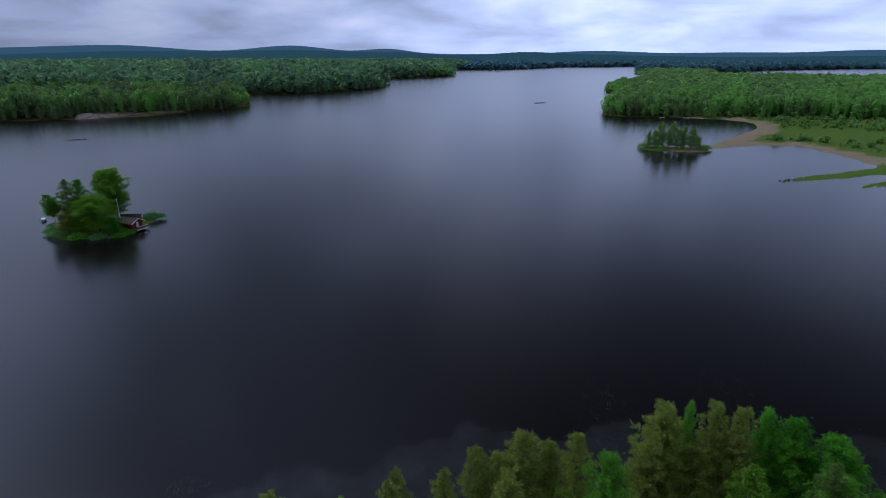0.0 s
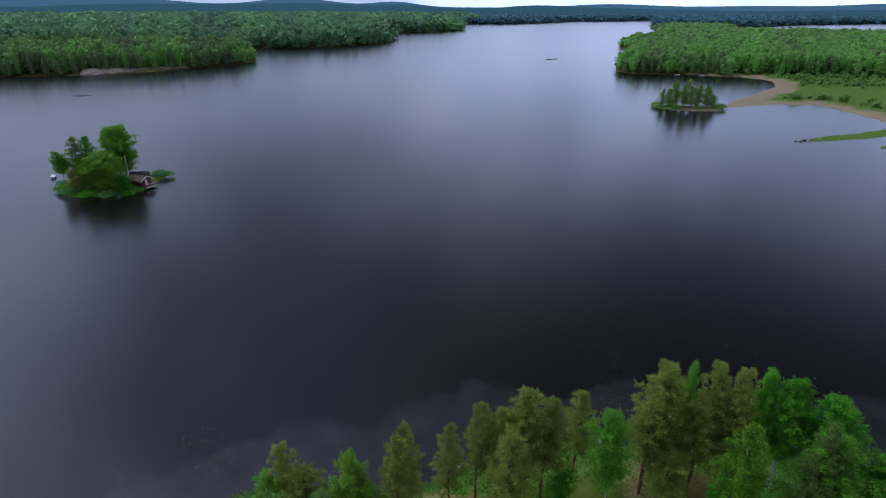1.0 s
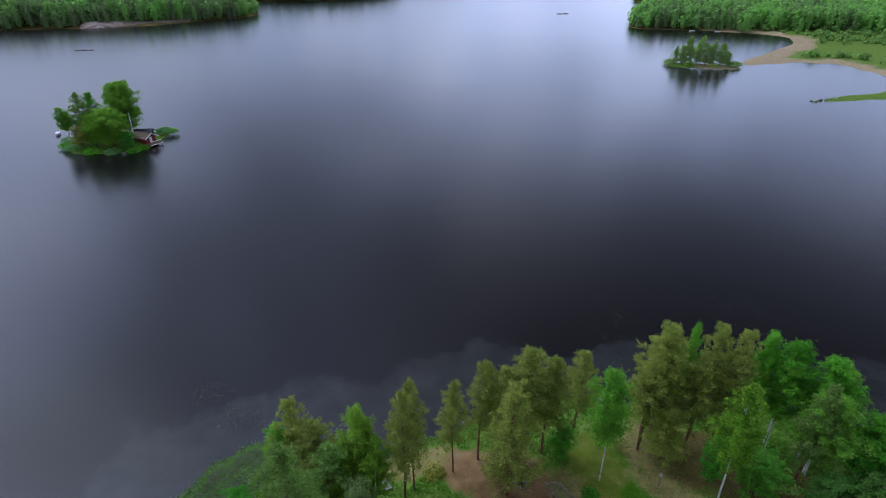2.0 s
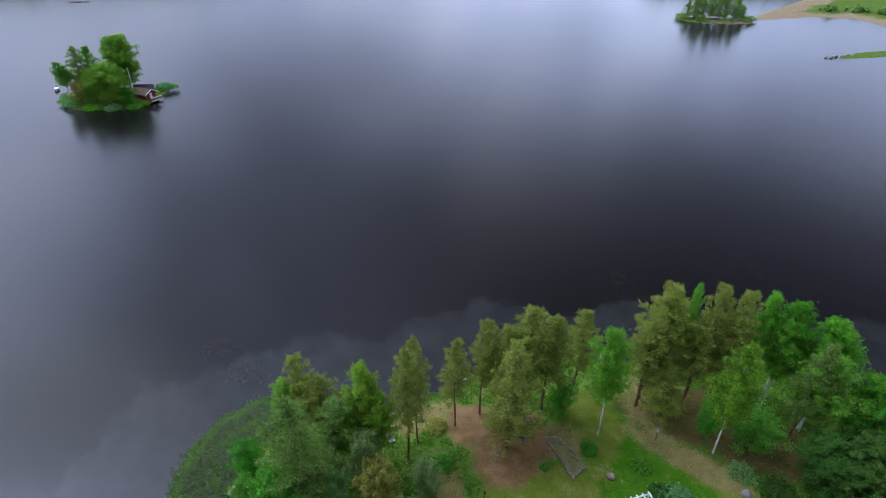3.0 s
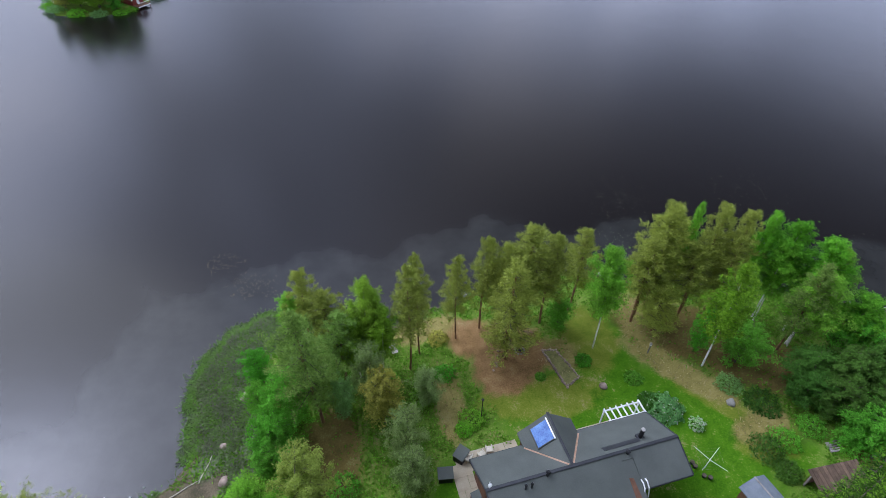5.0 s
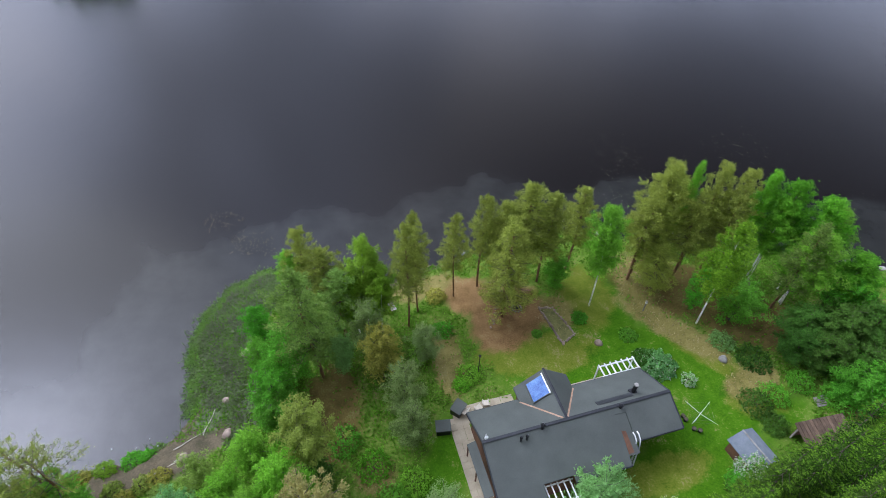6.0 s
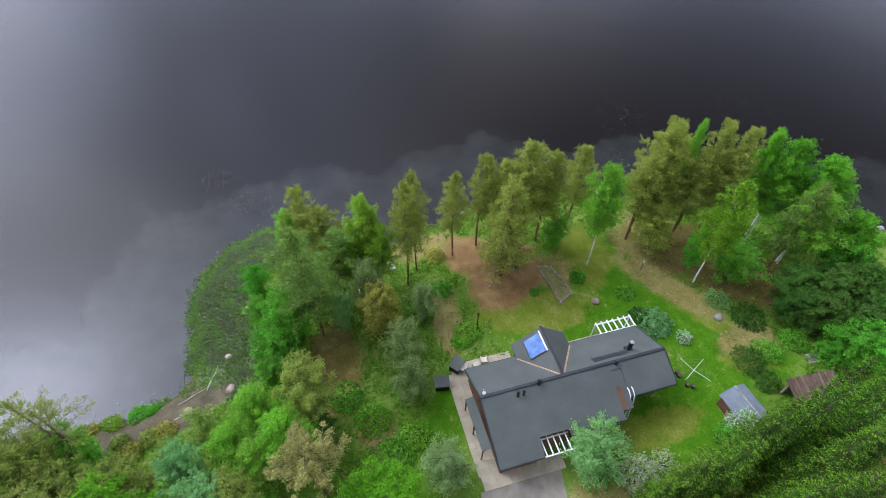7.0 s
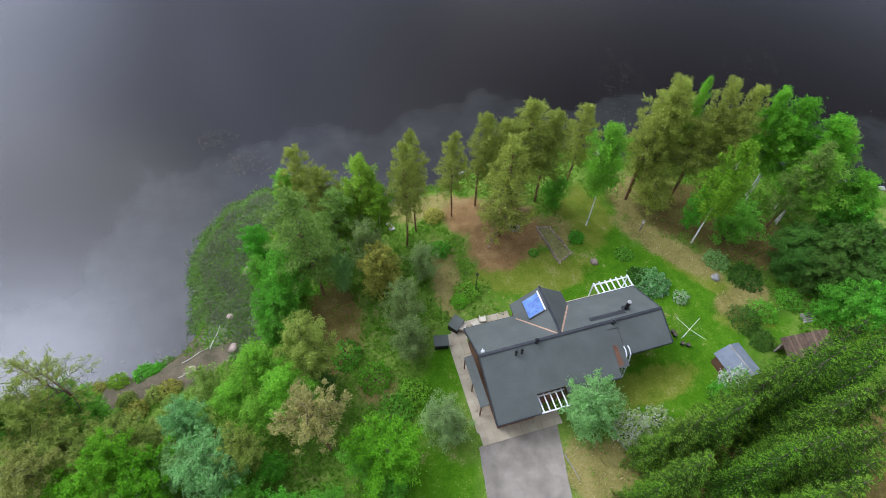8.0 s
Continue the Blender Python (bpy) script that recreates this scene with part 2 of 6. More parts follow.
def rounded(points, n=4):
    """A closed line through the points, rounded between them."""
    p = np.array(points, float)
    a, b, c, d = np.roll(p, 1, 0), p, np.roll(p, -1, 0), np.roll(p, -2, 0)
    t = (np.arange(n) / n)[None, :, None]
    a, b, c, d = (q[:, None, :] for q in (a, b, c, d))
    m1, m2 = (c - a) * 0.3, (d - b) * 0.3
    out_ = (2 * t**3 - 3 * t**2 + 1) * b + (t**3 - 2 * t**2 + t) * m1 + (-2 * t**3 + 3 * t**2) * c + (t**3 - t**2) * m2
    return out_.reshape(-1, 2)


def inside_distance(p, line):
    """The distance from each p to a closed line, positive inside it."""
    best, inside = np.full(len(p), 1e18), np.zeros(len(p), bool)
    for a, b in zip(line, np.roll(line, -1, 0)):
        ab = b - a
        s = np.clip(((p - a) @ ab) / max(ab @ ab, 1e-9), 0, 1)
        best = np.minimum(best, ((p - a - s[:, None] * ab) ** 2).sum(1))
        if abs(ab[1]) > 1e-9:
            crosses = ((a[1] > p[:, 1]) != (b[1] > p[:, 1])) & (p[:, 0] < ab[0] * (p[:, 1] - a[1]) / ab[1] + a[0])
            inside ^= crosses
    return np.where(inside, 1, -1) * np.sqrt(best)


def waves(x, y, size, seed=0.0):
    """Cheap smooth unevenness between -1 and 1, at about the given size."""
    k = 6.283 / size
    return (np.sin(k * x + 1.7 * np.sin(k * 0.63 * y + seed) + seed) + np.sin(k * 0.83 * y + 1.9 * np.sin(k * 0.71 * x + 2 * seed) + 1.3)
            + 0.6 * np.sin(k * 1.9 * x - k * 1.3 * y + seed) + 0.4 * np.sin(k * 2.7 * y + k * 2.1 * x + 3 * seed)) / 3.0


def oval(x, y, cx, cy, rx, ry, turn=0.0):
    """1 at the middle of an oval, 0 on its edge, below 0 outside."""
    c, s = math.cos(radians(turn)), math.sin(radians(turn))
    u, v = (x - cx) * c + (y - cy) * s, -(x - cx) * s + (y - cy) * c
    return 1 - np.sqrt((u / rx) ** 2 + (v / ry) ** 2)


LAKE = rounded(NEAR_SHORE + RIGHT_SHORE + FAR_SHORE)
LAKE2 = rounded(SECOND_LAKE)


def shore_distance(x, y):
    """Metres inland from the nearest shore; below 0 on the water."""
    p = np.stack([x, y], 1)
    r = np.hypot(x, y)
    d = -np.maximum(inside_distance(p, LAKE), inside_distance(p, LAKE2))
    d = d + np.clip(r / 250, 0.5, 6) * waves(x, y, np.clip(r / 9, 5, 90), 1.0)
    isle1 = oval(x, y, -101.6, 154.3, 14.0, 10.2, 8) * 10.2 + 1.2 * waves(x, y, 7, 2.0)
    tail = oval(x, y, -90.5, 161.5, 5.5, 2.6, 25) * 2.6 + 0.4 * waves(x, y, 5, 2.0)
    isle2 = oval(x, y, 125, 296, 19, 8, -12) * 8 + 1.0 * waves(x, y, 8, 4.0)
    bar = oval(x, y, 182, 214.5, 22, 2.4, 24) * 2.4 + 0.5 * waves(x, y, 6, 1.0)
    return np.maximum.reduce([d, isle1, tail, isle2, bar])


def ground_height(x, y):
    x, y = np.atleast_1d(np.asarray(x, float)), np.atleast_1d(np.asarray(y, float))
    d, r = shore_distance(x, y), np.hypot(x, y)
    near = r < 130
    up = np.where(near, 0.2 + 2.0 * (1 - np.exp(-np.maximum(d, 0) / 4.5)), 0.3 + np.minimum(np.maximum(d, 0) * 0.035, np.where(x > 60 + 0 * y, 1.5, 9)))
    marsh = np.clip(oval(x, y, 250, 320, 120, 130) * 3, 0, 1)
    up = up * (1 - marsh) + marsh * 0.45
    isle = (oval(x, y, -103, 156, 30, 24) > 0) | (oval(x, y, 124, 297, 30, 20) > 0)
    up = np.where(isle, 0.15 + 1.0 * (1 - np.exp(-np.maximum(d, 0) / 3)), up)
    flat = np.clip(np.maximum(oval(x, y, 12, 22, 22, 14, 18) * 3, 0), 0, 1)
    rough_ = np.where(near, 0.10, np.clip(r / 900, 0.1, 2.0)) * waves(x, y, np.clip(r / 14, 4, 120), 5.0)
    up = (up + rough_ * (1 - marsh)) * (1 - flat) + 2.2 * flat
    shelf = np.clip(-d / 9, 0, 1.2)
    return np.where(d > 0, np.maximum(up * np.clip(d / 0.8, 0.1, 1), 0.03), -0.05 - 1.6 * shelf**1.5)


def gz(x, y):
    return float(ground_height(x, y)[0])


def polar_grid(angles, radii):
    a, r = np.meshgrid(angles, radii)
    x, y = (np.sin(a) * r).ravel(), (np.cos(a) * r).ravel()
    n, k = len(angles), len(radii)
    i = (np.arange(k - 1)[:, None] * n + np.arange(n)[None, :]).ravel()
    j = (np.arange(k - 1)[:, None] * n + (np.arange(n) + 1)[None, :] % n).ravel()
    return x, y, np.stack([i, i + n, j + n, j], 1)


front = np.radians(np.arange(-80, 80, 0.5))
around = np.radians(np.arange(80, 280, 4.0))
angles = np.concatenate([front, around])
radii = np.concatenate([[0.3, 2, 4, 6], np.arange(7.5, 80, 0.55), 80 * 1.032 ** np.arange(0, 131)])


def edge(v, soft=0.25):
    return np.clip(v / soft + 0.5, 0, 1)


def add_attr(me, name, values):
    a = me.attributes.new(name, "FLOAT", "POINT")
    a.data.foreach_set("value", np.asarray(values, np.float32))


def cover_zones(x, y):
    """How much of each kind of ground cover lies at a place."""
    w = 0.16 * waves(x, y, 3.1, 3.0) + 0.10 * waves(x, y, 1.1, 7.0)
    lawn = np.maximum.reduce([oval(x, y, 14, 31, 10, 5, 10), oval(x, y, 22.5, 26, 6.8, 8), oval(x, y, 19, 18.5, 6, 4, 20),
                              oval(x, y, 0, 19.5, 1.9, 6, -15), oval(x, y, -0.6, 10.2, 3.9, 3.2), oval(x, y, 15.5, 37.5, 3.4, 5.5, 5),
                              oval(x, y, 25.5, 31.0, 8.0, 2.2, -38), oval(x, y, 30.0, 26.6, 3.2, 2.4)])
    dirt = np.maximum.reduce([oval(x, y, 5.6, 37.0, 4.6, 4.2, -20), oval(x, y, 5.0, 33.6, 3.0, 2.6), oval(x, y, 1.6, 38.6, 2.4, 3.0)])
    dry = np.maximum.reduce([oval(x, y, 29.2, 29.0, 3.4, 1.5, 25), oval(x, y, 23, 35, 6.5, 1.5, -38), oval(x, y, 20.6, 41.5, 2.2, 5, 8), oval(x, y, 13.4, 12, 3.6, 2.6),
                             oval(x, y, -0.2, 30.2, 1.5, 4.5, 10), oval(x, y, -4, 39.8, 5.5, 2.2, 12), oval(x, y, 11, 36.5, 2.2, 2.2), oval(x, y, -5.8, 18.2, 1.6, 1.6)])
    duff = np.maximum.reduce([oval(x, y, 31, 37, 7, 4.0, -15), oval(x, y, 24, 41, 7, 4.5), oval(x, y, 30, 13, 15, 7.5), oval(x, y, -10.5, 24, 2.6, 5.0, 10), oval(x, y, -22, 12.5, 4, 2), oval(x, y, 40.5, 27.5, 4, 1.6, 20)])
    worn = np.maximum.reduce([oval(x, y, 8.5, 31.2, 6.0, 2.6, 8), oval(x, y, 14.5, 39, 3.0, 4.6), oval(x, y, 18.5, 19.6, 4.5, 1.6, 22), oval(x, y, 29, 27.5, 3, 2, 10), oval(x, y, 26, 31.5, 6, 1.2, -38)])
    return [edge(z + w, 0.45) for z in (lawn, dirt, dry, duff, worn)]


def make_ground():
    x, y, faces = polar_grid(angles, radii)
    z = ground_height(x, y)
    me = fast_mesh("ground", np.stack([x, y, z], 1), faces, None, True)
    d, r = shore_distance(x, y), np.hypot(x, y)
    for name, values in zip(("lawn", "dirt", "dry", "duff", "worn"), cover_zones(x, y)):
        add_attr(me, name, np.where(r < 100, values, (name == "duff") & (r > 180)))
    reed = ((x > 120) & (y > 250) & (y < 460) & (r < 560)) * edge(1 - np.abs(d - 4 - 4 * waves(x, y, 30, 1.0)) / 8, 0.4)
    add_attr(me, "reed", reed)
    meadow = ((x > 130) & (y > 200) & (y < 450)) * (r < 600)
    meadow = np.maximum(meadow, (oval(x, y, 125, 296, 30, 16) > 0) | (oval(x, y, -103, 156, 34, 28) > 0))
    add_attr(me, "meadow", meadow)
    add_attr(me, "bank", np.maximum(edge(1 - np.abs(d - 0.2) / 1.1, 0.4), edge(oval(x, y, -26, 18.4, 8.0, 2.1, 25) + 0.35 * waves(x, y, 3.0, 1.0), 0.4)) * (r < 130))
    add_attr(me, "sedge", edge((d > -0.5) * (d < 7) * (y > 20.5) * (y < 44) * (x < -16) * (x > -40) - 0.5 + 0 * x, 1.0))
    m = bpy.data.materials.new("ground_cover")
    m.use_nodes = True
    t = m.node_tree
    bsdf = t.nodes["Principled BSDF"]
    place = t.nodes.new("ShaderNodeNewGeometry").outputs["Position"]
    mid, fine = noise_fac(t, place, 0.7, 5.0, 0.6), noise_fac(t, place, 7.0, 5.0, 0.65)
    both = calc(t, "ADD", calc(t, "MULTIPLY", mid, 0.5), calc(t, "MULTIPLY", fine, 0.5))

    def weight(name):
        a = t.nodes.new("ShaderNodeAttribute")
        a.attribute_name = name
        w = calc(t, "ADD", a.outputs["Fac"], calc(t, "MULTIPLY", calc(t, "SUBTRACT", both, 0.5), 2.2))
        return ramp(t, w, (0.15, 0.0), (0.85, 1.0))

    base = ramp(t, both, (0.36, (0.070, 0.115, 0.018)), (0.5, (0.115, 0.200, 0.026)), (0.64, (0.21, 0.25, 0.060)))
    for name, lo, hi in (("duff", (0.095, 0.070, 0.022), (0.19, 0.145, 0.045)), ("lawn", (0.034, 0.115, 0.005), (0.088, 0.195, 0.011)),
                         ("worn", (0.090, 0.135, 0.013), (0.180, 0.205, 0.030)),
                         ("dry", (0.14, 0.125, 0.034), (0.28, 0.235, 0.080)), ("dirt", (0.135, 0.078, 0.030), (0.285, 0.175, 0.078)), ("sedge", (0.085, 0.115, 0.055), (0.15, 0.18, 0.095)),
                         ("meadow", (0.09, 0.15, 0.02), (0.16, 0.24, 0.04)), ("reed", (0.26, 0.19, 0.10), (0.44, 0.34, 0.20)),
                         ("bank", (0.055, 0.048, 0.030), (0.155, 0.125, 0.080))):
        base = blend(t, weight(name), base, ramp(t, both, (0.38, lo), (0.62, hi)))
    t.links.new(base, bsdf.inputs["Base Color"])
    bsdf.inputs["Roughness"].default_value, bsdf.inputs["Specular IOR Level"].default_value = 0.95, 0.03
    b = t.nodes.new("ShaderNodeBump")
    b.inputs["Strength"].default_value, b.inputs["Distance"].default_value = 0.6, 0.06
    t.links.new(fine, b.inputs["Height"])
    t.links.new(b.outputs[0], bsdf.inputs["Normal"])
    me.materials.append(m)
    tagged(new("ground", me), "green and brown lake shore ground with lawn and forest floor", "ground", kind="structure")


make_ground()


def make_water():
    wr = np.concatenate([[0.3, 8], np.arange(16, 90, 1.2), 90 * 1.12 ** np.arange(0, 36)])
    x, y, faces = polar_grid(angles, wr)
    me = fast_mesh("lake", np.stack([x, y, 0 * x], 1), faces, None, True)
    d, r = shore_distance(x, y), np.hypot(x, y)
    reach = 11 + 5 * waves(x, y, 34, 2.2) + 1.2 * waves(x, y, 6, 4.0)
    add_attr(me, "shoal", edge((reach + d) / reach, 0.16) * (r < 130))
    m = bpy.data.materials.new("lake_water")
    m.use_nodes = True
    t = m.node_tree
    bsdf = t.nodes["Principled BSDF"]
    place = t.nodes.new("ShaderNodeNewGeometry").outputs["Position"]
    a = t.nodes.new("ShaderNodeAttribute")
    a.attribute_name = "shoal"
    bed = ramp(t, noise_fac(t, place, 0.25, 4.0), (0.35, (0.015, 0.015, 0.013)), (0.7, (0.027, 0.027, 0.024)))
    t.links.new(blend(t, a.outputs["Fac"], (0.0062, 0.0046, 0.0038), bed), bsdf.inputs["Base Color"])
    bsdf.inputs["Roughness"].default_value, bsdf.inputs["IOR"].default_value = 0.20, 1.28
    stretch = vcalc(t, "MULTIPLY", place, (1.0, 0.45, 1.0)).outputs[0]
    ripple = calc(t, "ADD", noise_fac(t, stretch, 0.9, 4.0), calc(t, "ADD", calc(t, "MULTIPLY", noise_fac(t, stretch, 0.13, 3.0), 1.4), calc(t, "MULTIPLY", noise_fac(t, vcalc(t, "MULTIPLY", place, (0.35, 1.0, 1.0)).outputs[0], 0.45, 2.0), 0.6)))
    b = t.nodes.new("ShaderNodeBump")
    b.inputs["Strength"].default_value, b.inputs["Distance"].default_value = 0.17, 0.10
    t.links.new(ripple, b.inputs["Height"])
    t.links.new(b.outputs[0], bsdf.inputs["Normal"])
    me.materials.append(m)
    tagged(new("water", me), "dark calm lake water under an overcast sky", "water", kind="structure")


make_water()

# ------------------------------------------------------------ trees


def cards(centers, length, width, r, facing, loose=1.0, along=None):
    """Diamond-shaped leaves, one at each centre, turned more or less to the way they face."""
    n = len(centers)
    f = facing / (np.linalg.norm(facing, axis=1, keepdims=True) + 1e-9) + loose * 0.55 * r.normal(size=(n, 3))
    f /= np.linalg.norm(f, axis=1, keepdims=True) + 1e-9
    a = np.cross(f, r.normal(size=(n, 3))) if along is None else along + 0.3 * r.normal(size=(n, 3))
    a -= f * (a * f).sum(1, keepdims=True)
    a /= np.linalg.norm(a, axis=1, keepdims=True) + 1e-9
    b = np.cross(f, a)
    size = r.uniform(0.7, 1.3, (n, 1))
    a, b = a * length * size, b * width * size
    v = np.stack([centers - a, centers + a * r.uniform(-0.2, 0.6, (n, 1)) + 1.5 * b, centers + a], 1)[:, ::-1].reshape(-1, 3)
    return v, np.arange(3 * n).reshape(-1, 3)


def tubes(lines, sides=5):
    """Tapered limbs: each line is a list of (place, radius)."""
    vs, fs, k = [], [], 0
    ring = np.linspace(0, 2 * np.pi, sides, endpoint=False)
    for line in lines:
        p = np.array([q for q, _ in line], float)
        w = np.gradient(p, axis=0)
        w /= np.linalg.norm(w, axis=1, keepdims=True) + 1e-9
        u = np.cross(w, np.where(np.abs(w[:, 2:3]) > 0.9, [[1.0, 0, 0]], [[0, 0, 1.0]]))
        u /= np.linalg.norm(u, axis=1, keepdims=True) + 1e-9
        o = np.cross(w, u)
        rad = np.array([q for _, q in line])[:, None, None]
        vs.append((p[:, None] + rad * (np.cos(ring)[None, :, None] * u[:, None] + np.sin(ring)[None, :, None] * o[:, None])).reshape(-1, 3))
        for i in range(len(line) - 1):
            for j in range(sides):
                j2 = (j + 1) % sides
                fs.append((k + i * sides + j, k + i * sides + j2, k + (i + 1) * sides + j2, k + (i + 1) * sides + j))
        k += len(line) * sides
    return np.concatenate(vs), np.array(fs)


SHAPE = {  # height, crown radius, crown's start, limbs, limb rise, clump size, leaves a clump, leaf length and width, trunk radius
    "pine": (13, 1.75, 0.34, 70, 0.42, 0.46, 46, 0.25, 0.036, 0.105),
    "lowpine": (13, 1.9, 0.10, 90, 0.40, 0.46, 44, 0.25, 0.036, 0.14),
    "greenpine": (13, 1.9, 0.24, 80, 0.50, 0.50, 48, 0.22, 0.040, 0.11),
    "sparsepine": (9, 2.4, 0.40, 26, 0.55, 0.40, 22, 0.24, 0.026, 0.10),
    "tanpine": (9, 2.2, 0.66, 40, 0.30, 0.42, 60, 0.20, 0.036, 0.15),
    "birch": (13, 2.0, 0.38, 74, 0.80, 0.50, 46, 0.105, 0.062, 0.065),
    "aspen": (12, 1.8, 0.34, 74, 0.80, 0.48, 46, 0.100, 0.062, 0.065),
    "decid": (6, 1.9, 0.04, 52, 0.75, 0.46, 42, 0.100, 0.062, 0.07),
    "willow": (6.5, 2.0, 0.04, 66, 0.85, 0.48, 46, 0.120, 0.046, 0.09),
    "palewillow": (5, 1.5, 0.04, 50, 0.85, 0.42, 40, 0.110, 0.046, 0.06),
    "greywillow": (6.5, 1.9, 0.06, 60, 0.80, 0.46, 40, 0.125, 0.040, 0.08),
    "alder": (8, 2.4, 0.06, 66, 0.62, 0.52, 42, 0.110, 0.075, 0.10),
    "oak": (7, 2.1, 0.10, 58, 0.65, 0.46, 44, 0.105, 0.060, 0.10),
    "olive": (7, 2.4, 0.22, 60, 0.60, 0.46, 44, 0.115, 0.050, 0.11),
    "tanoak": (7, 2.8, 0.12, 64, 0.60, 0.50, 42, 0.110, 0.055, 0.11),
    "lush": (7, 2.7, 0.05, 84, 0.72, 0.50, 42, 0.110, 0.066, 0.12),
    "broad": (15, 5.0, 0.06, 170, 0.6, 1.0, 52, 0.20, 0.13, 0.30),
    "islet": (10, 2.2, 0.03, 40, 0.8, 0.62, 26, 0.20, 0.13, 0.10),
}


def reach_at(kind, cr, g):
    """How far the limbs of a crown go out at the part g of its height."""
    if kind == "tanpine":
        return cr * (0.55 + 0.45 * np.sin(np.pi * (0.2 + 0.55 * g))) * (1 - 0.35 * g**3)
    if "pine" in kind:
        return cr * (0.50 + 0.50 * np.sin(np.pi * min(g * 0.74 + 0.18, 1))) * (1 - 0.78 * g**2.8)
    if kind in ("birch", "aspen", "islet"):
        return cr * (0.42 + 0.58 * np.sin(np.pi * (0.14 + 0.62 * g))) * (1.04 - 0.86 * g**2.3)
    return cr * (0.55 + 0.45 * np.sin(np.pi * (0.1 + 0.72 * g))) * (1.04 - 0.52 * g**3)


def tufts(centers, sizes, outs, per, length, width, r):
    """Needles that stand off each shoot, mostly outwards and up."""
    which = np.repeat(np.arange(len(centers)), per)
    n = len(which)
    way = 0.55 * outs[which] + np.array([0, 0, 0.65]) + 0.62 * r.normal(size=(n, 3))
    way /= np.linalg.norm(way, axis=1, keepdims=True)
    root = centers[which] + r.normal(0, 0.36, (n, 3)) * sizes[which][:, None]
    side = np.cross(way, r.normal(size=(n, 3)))
    side /= np.linalg.norm(side, axis=1, keepdims=True) + 1e-9
    long_ = length * r.uniform(0.55, 1.25, (n, 1))
    v = np.stack([root - side * width, root + side * width, root + way * long_], 1).reshape(-1, 3)
    return v, np.arange(3 * n).reshape(-1, 3)


def grow(kind, seed):
    """The trunk with its limbs, and the crown, of a tree of the kind's usual size."""
    h, cr, start, limbs, rise, clump, per, ll, lw, tr = SHAPE[kind]
    r = np.random.default_rng(seed)
    bend = r.normal(0, 0.018 * h, 2)

    def stem(f):
        return np.array([bend[0] * f * f + 0.010 * h * np.sin(5 * f + seed), bend[1] * f * f, f * h])

    lines = [[(stem(f), tr * (1 - f) ** 0.8 + 0.02) for f in np.linspace(0, 0.97, 9)]]
    centers, sizes, outs = [], [], []
    swell = r.uniform(0, 6.28, 3)
    for i in range(limbs):
        f = start + (1 - start) * ((i + r.uniform(0, 1)) / limbs) ** 0.92
        g = (f - start) / (1 - start)
        az = i * 2.4 + r.normal(0, 0.4)
        uneven = 1 + 0.16 * np.sin(2 * az + swell[0]) * np.sin(7 * g + swell[1]) + 0.10 * np.sin(3 * az + 11 * g + swell[2])
        reach = reach_at(kind, cr, g) * r.uniform(0.68, 1.12) * uneven
        out_way = np.array([np.cos(az), np.sin(az), 0])
        root, tip_rise = stem(f), reach * rise * r.uniform(0.5, 1.2) * (1 - 0.4 * g)
        top = h * (1.0 if g > 0.9 else 0.97)
        line = []
        for s in (0, 0.35, 0.7, 1.0):
            p = root + out_way * reach * s + np.array([0, 0, tip_rise * s**0.8])
            p[2] = min(p[2], top - 0.15)
            line.append((p, tr * 0.26 * (1 - s) * (1 - 0.6 * g) + 0.01))
        lines.append(line)
        steps = int(np.clip(reach / (0.42 if ll < 0.15 or "pine" in kind else 1.0) + 0.7, 2, 6))
        for s in np.linspace(0.30, 1.0, steps):
            p = root + out_way * reach * s + np.array([0, 0, tip_rise * s**0.8])
            p = p + r.normal(0, 0.17, 3)
            p[2] = min(p[2], top - 0.1)
            centers.append(p)
            sizes.append(clump * r.uniform(0.75, 1.25) * (1 - 0.35 * g))
            outs.append(out_way)
    for f in (0.90, 0.93, 0.96, 0.99):
        centers.append(stem(f) + r.normal(0, 0.08, 3))
        sizes.append(clump * (0.62 - 4 * (f - 0.90)))
        outs.append(np.array([0, 0, 1.0]))
    centers, sizes, outs = np.array(centers), np.array(sizes), np.array(outs)
    if "pine" in kind:
        cv, cf = tufts(centers, sizes, outs, per, ll, lw, r)
        return lines, cv, cf
    which = np.repeat(np.arange(len(centers)), per)
    way = r.normal(size=(len(which), 3))
    way /= np.linalg.norm(way, axis=1, keepdims=True)
    dist = 0.25 + 0.50 * np.abs(r.normal(0.7, 0.75, (len(which), 1)))
    pts = centers[which] + way * dist * sizes[which][:, None]
    if kind in ("birch", "aspen", "willow", "palewillow", "greywillow"):
        pts[:, 2] -= 0.30 * r.uniform(0, 1, len(pts)) ** 2
    axis = np.stack([stem(min(max(q / h, 0), 1)) for q in pts[:, 2]])
    out_ = (pts - axis) * np.array([1, 1, 0])
    out_ /= np.linalg.norm(out_, axis=1, keepdims=True) + 0.3
    cv, cf = cards(pts, ll, lw, r, 0.35 * way + 0.55 * out_ + np.array([0, 0, 0.9]), 0.9)
    return lines, cv, cf


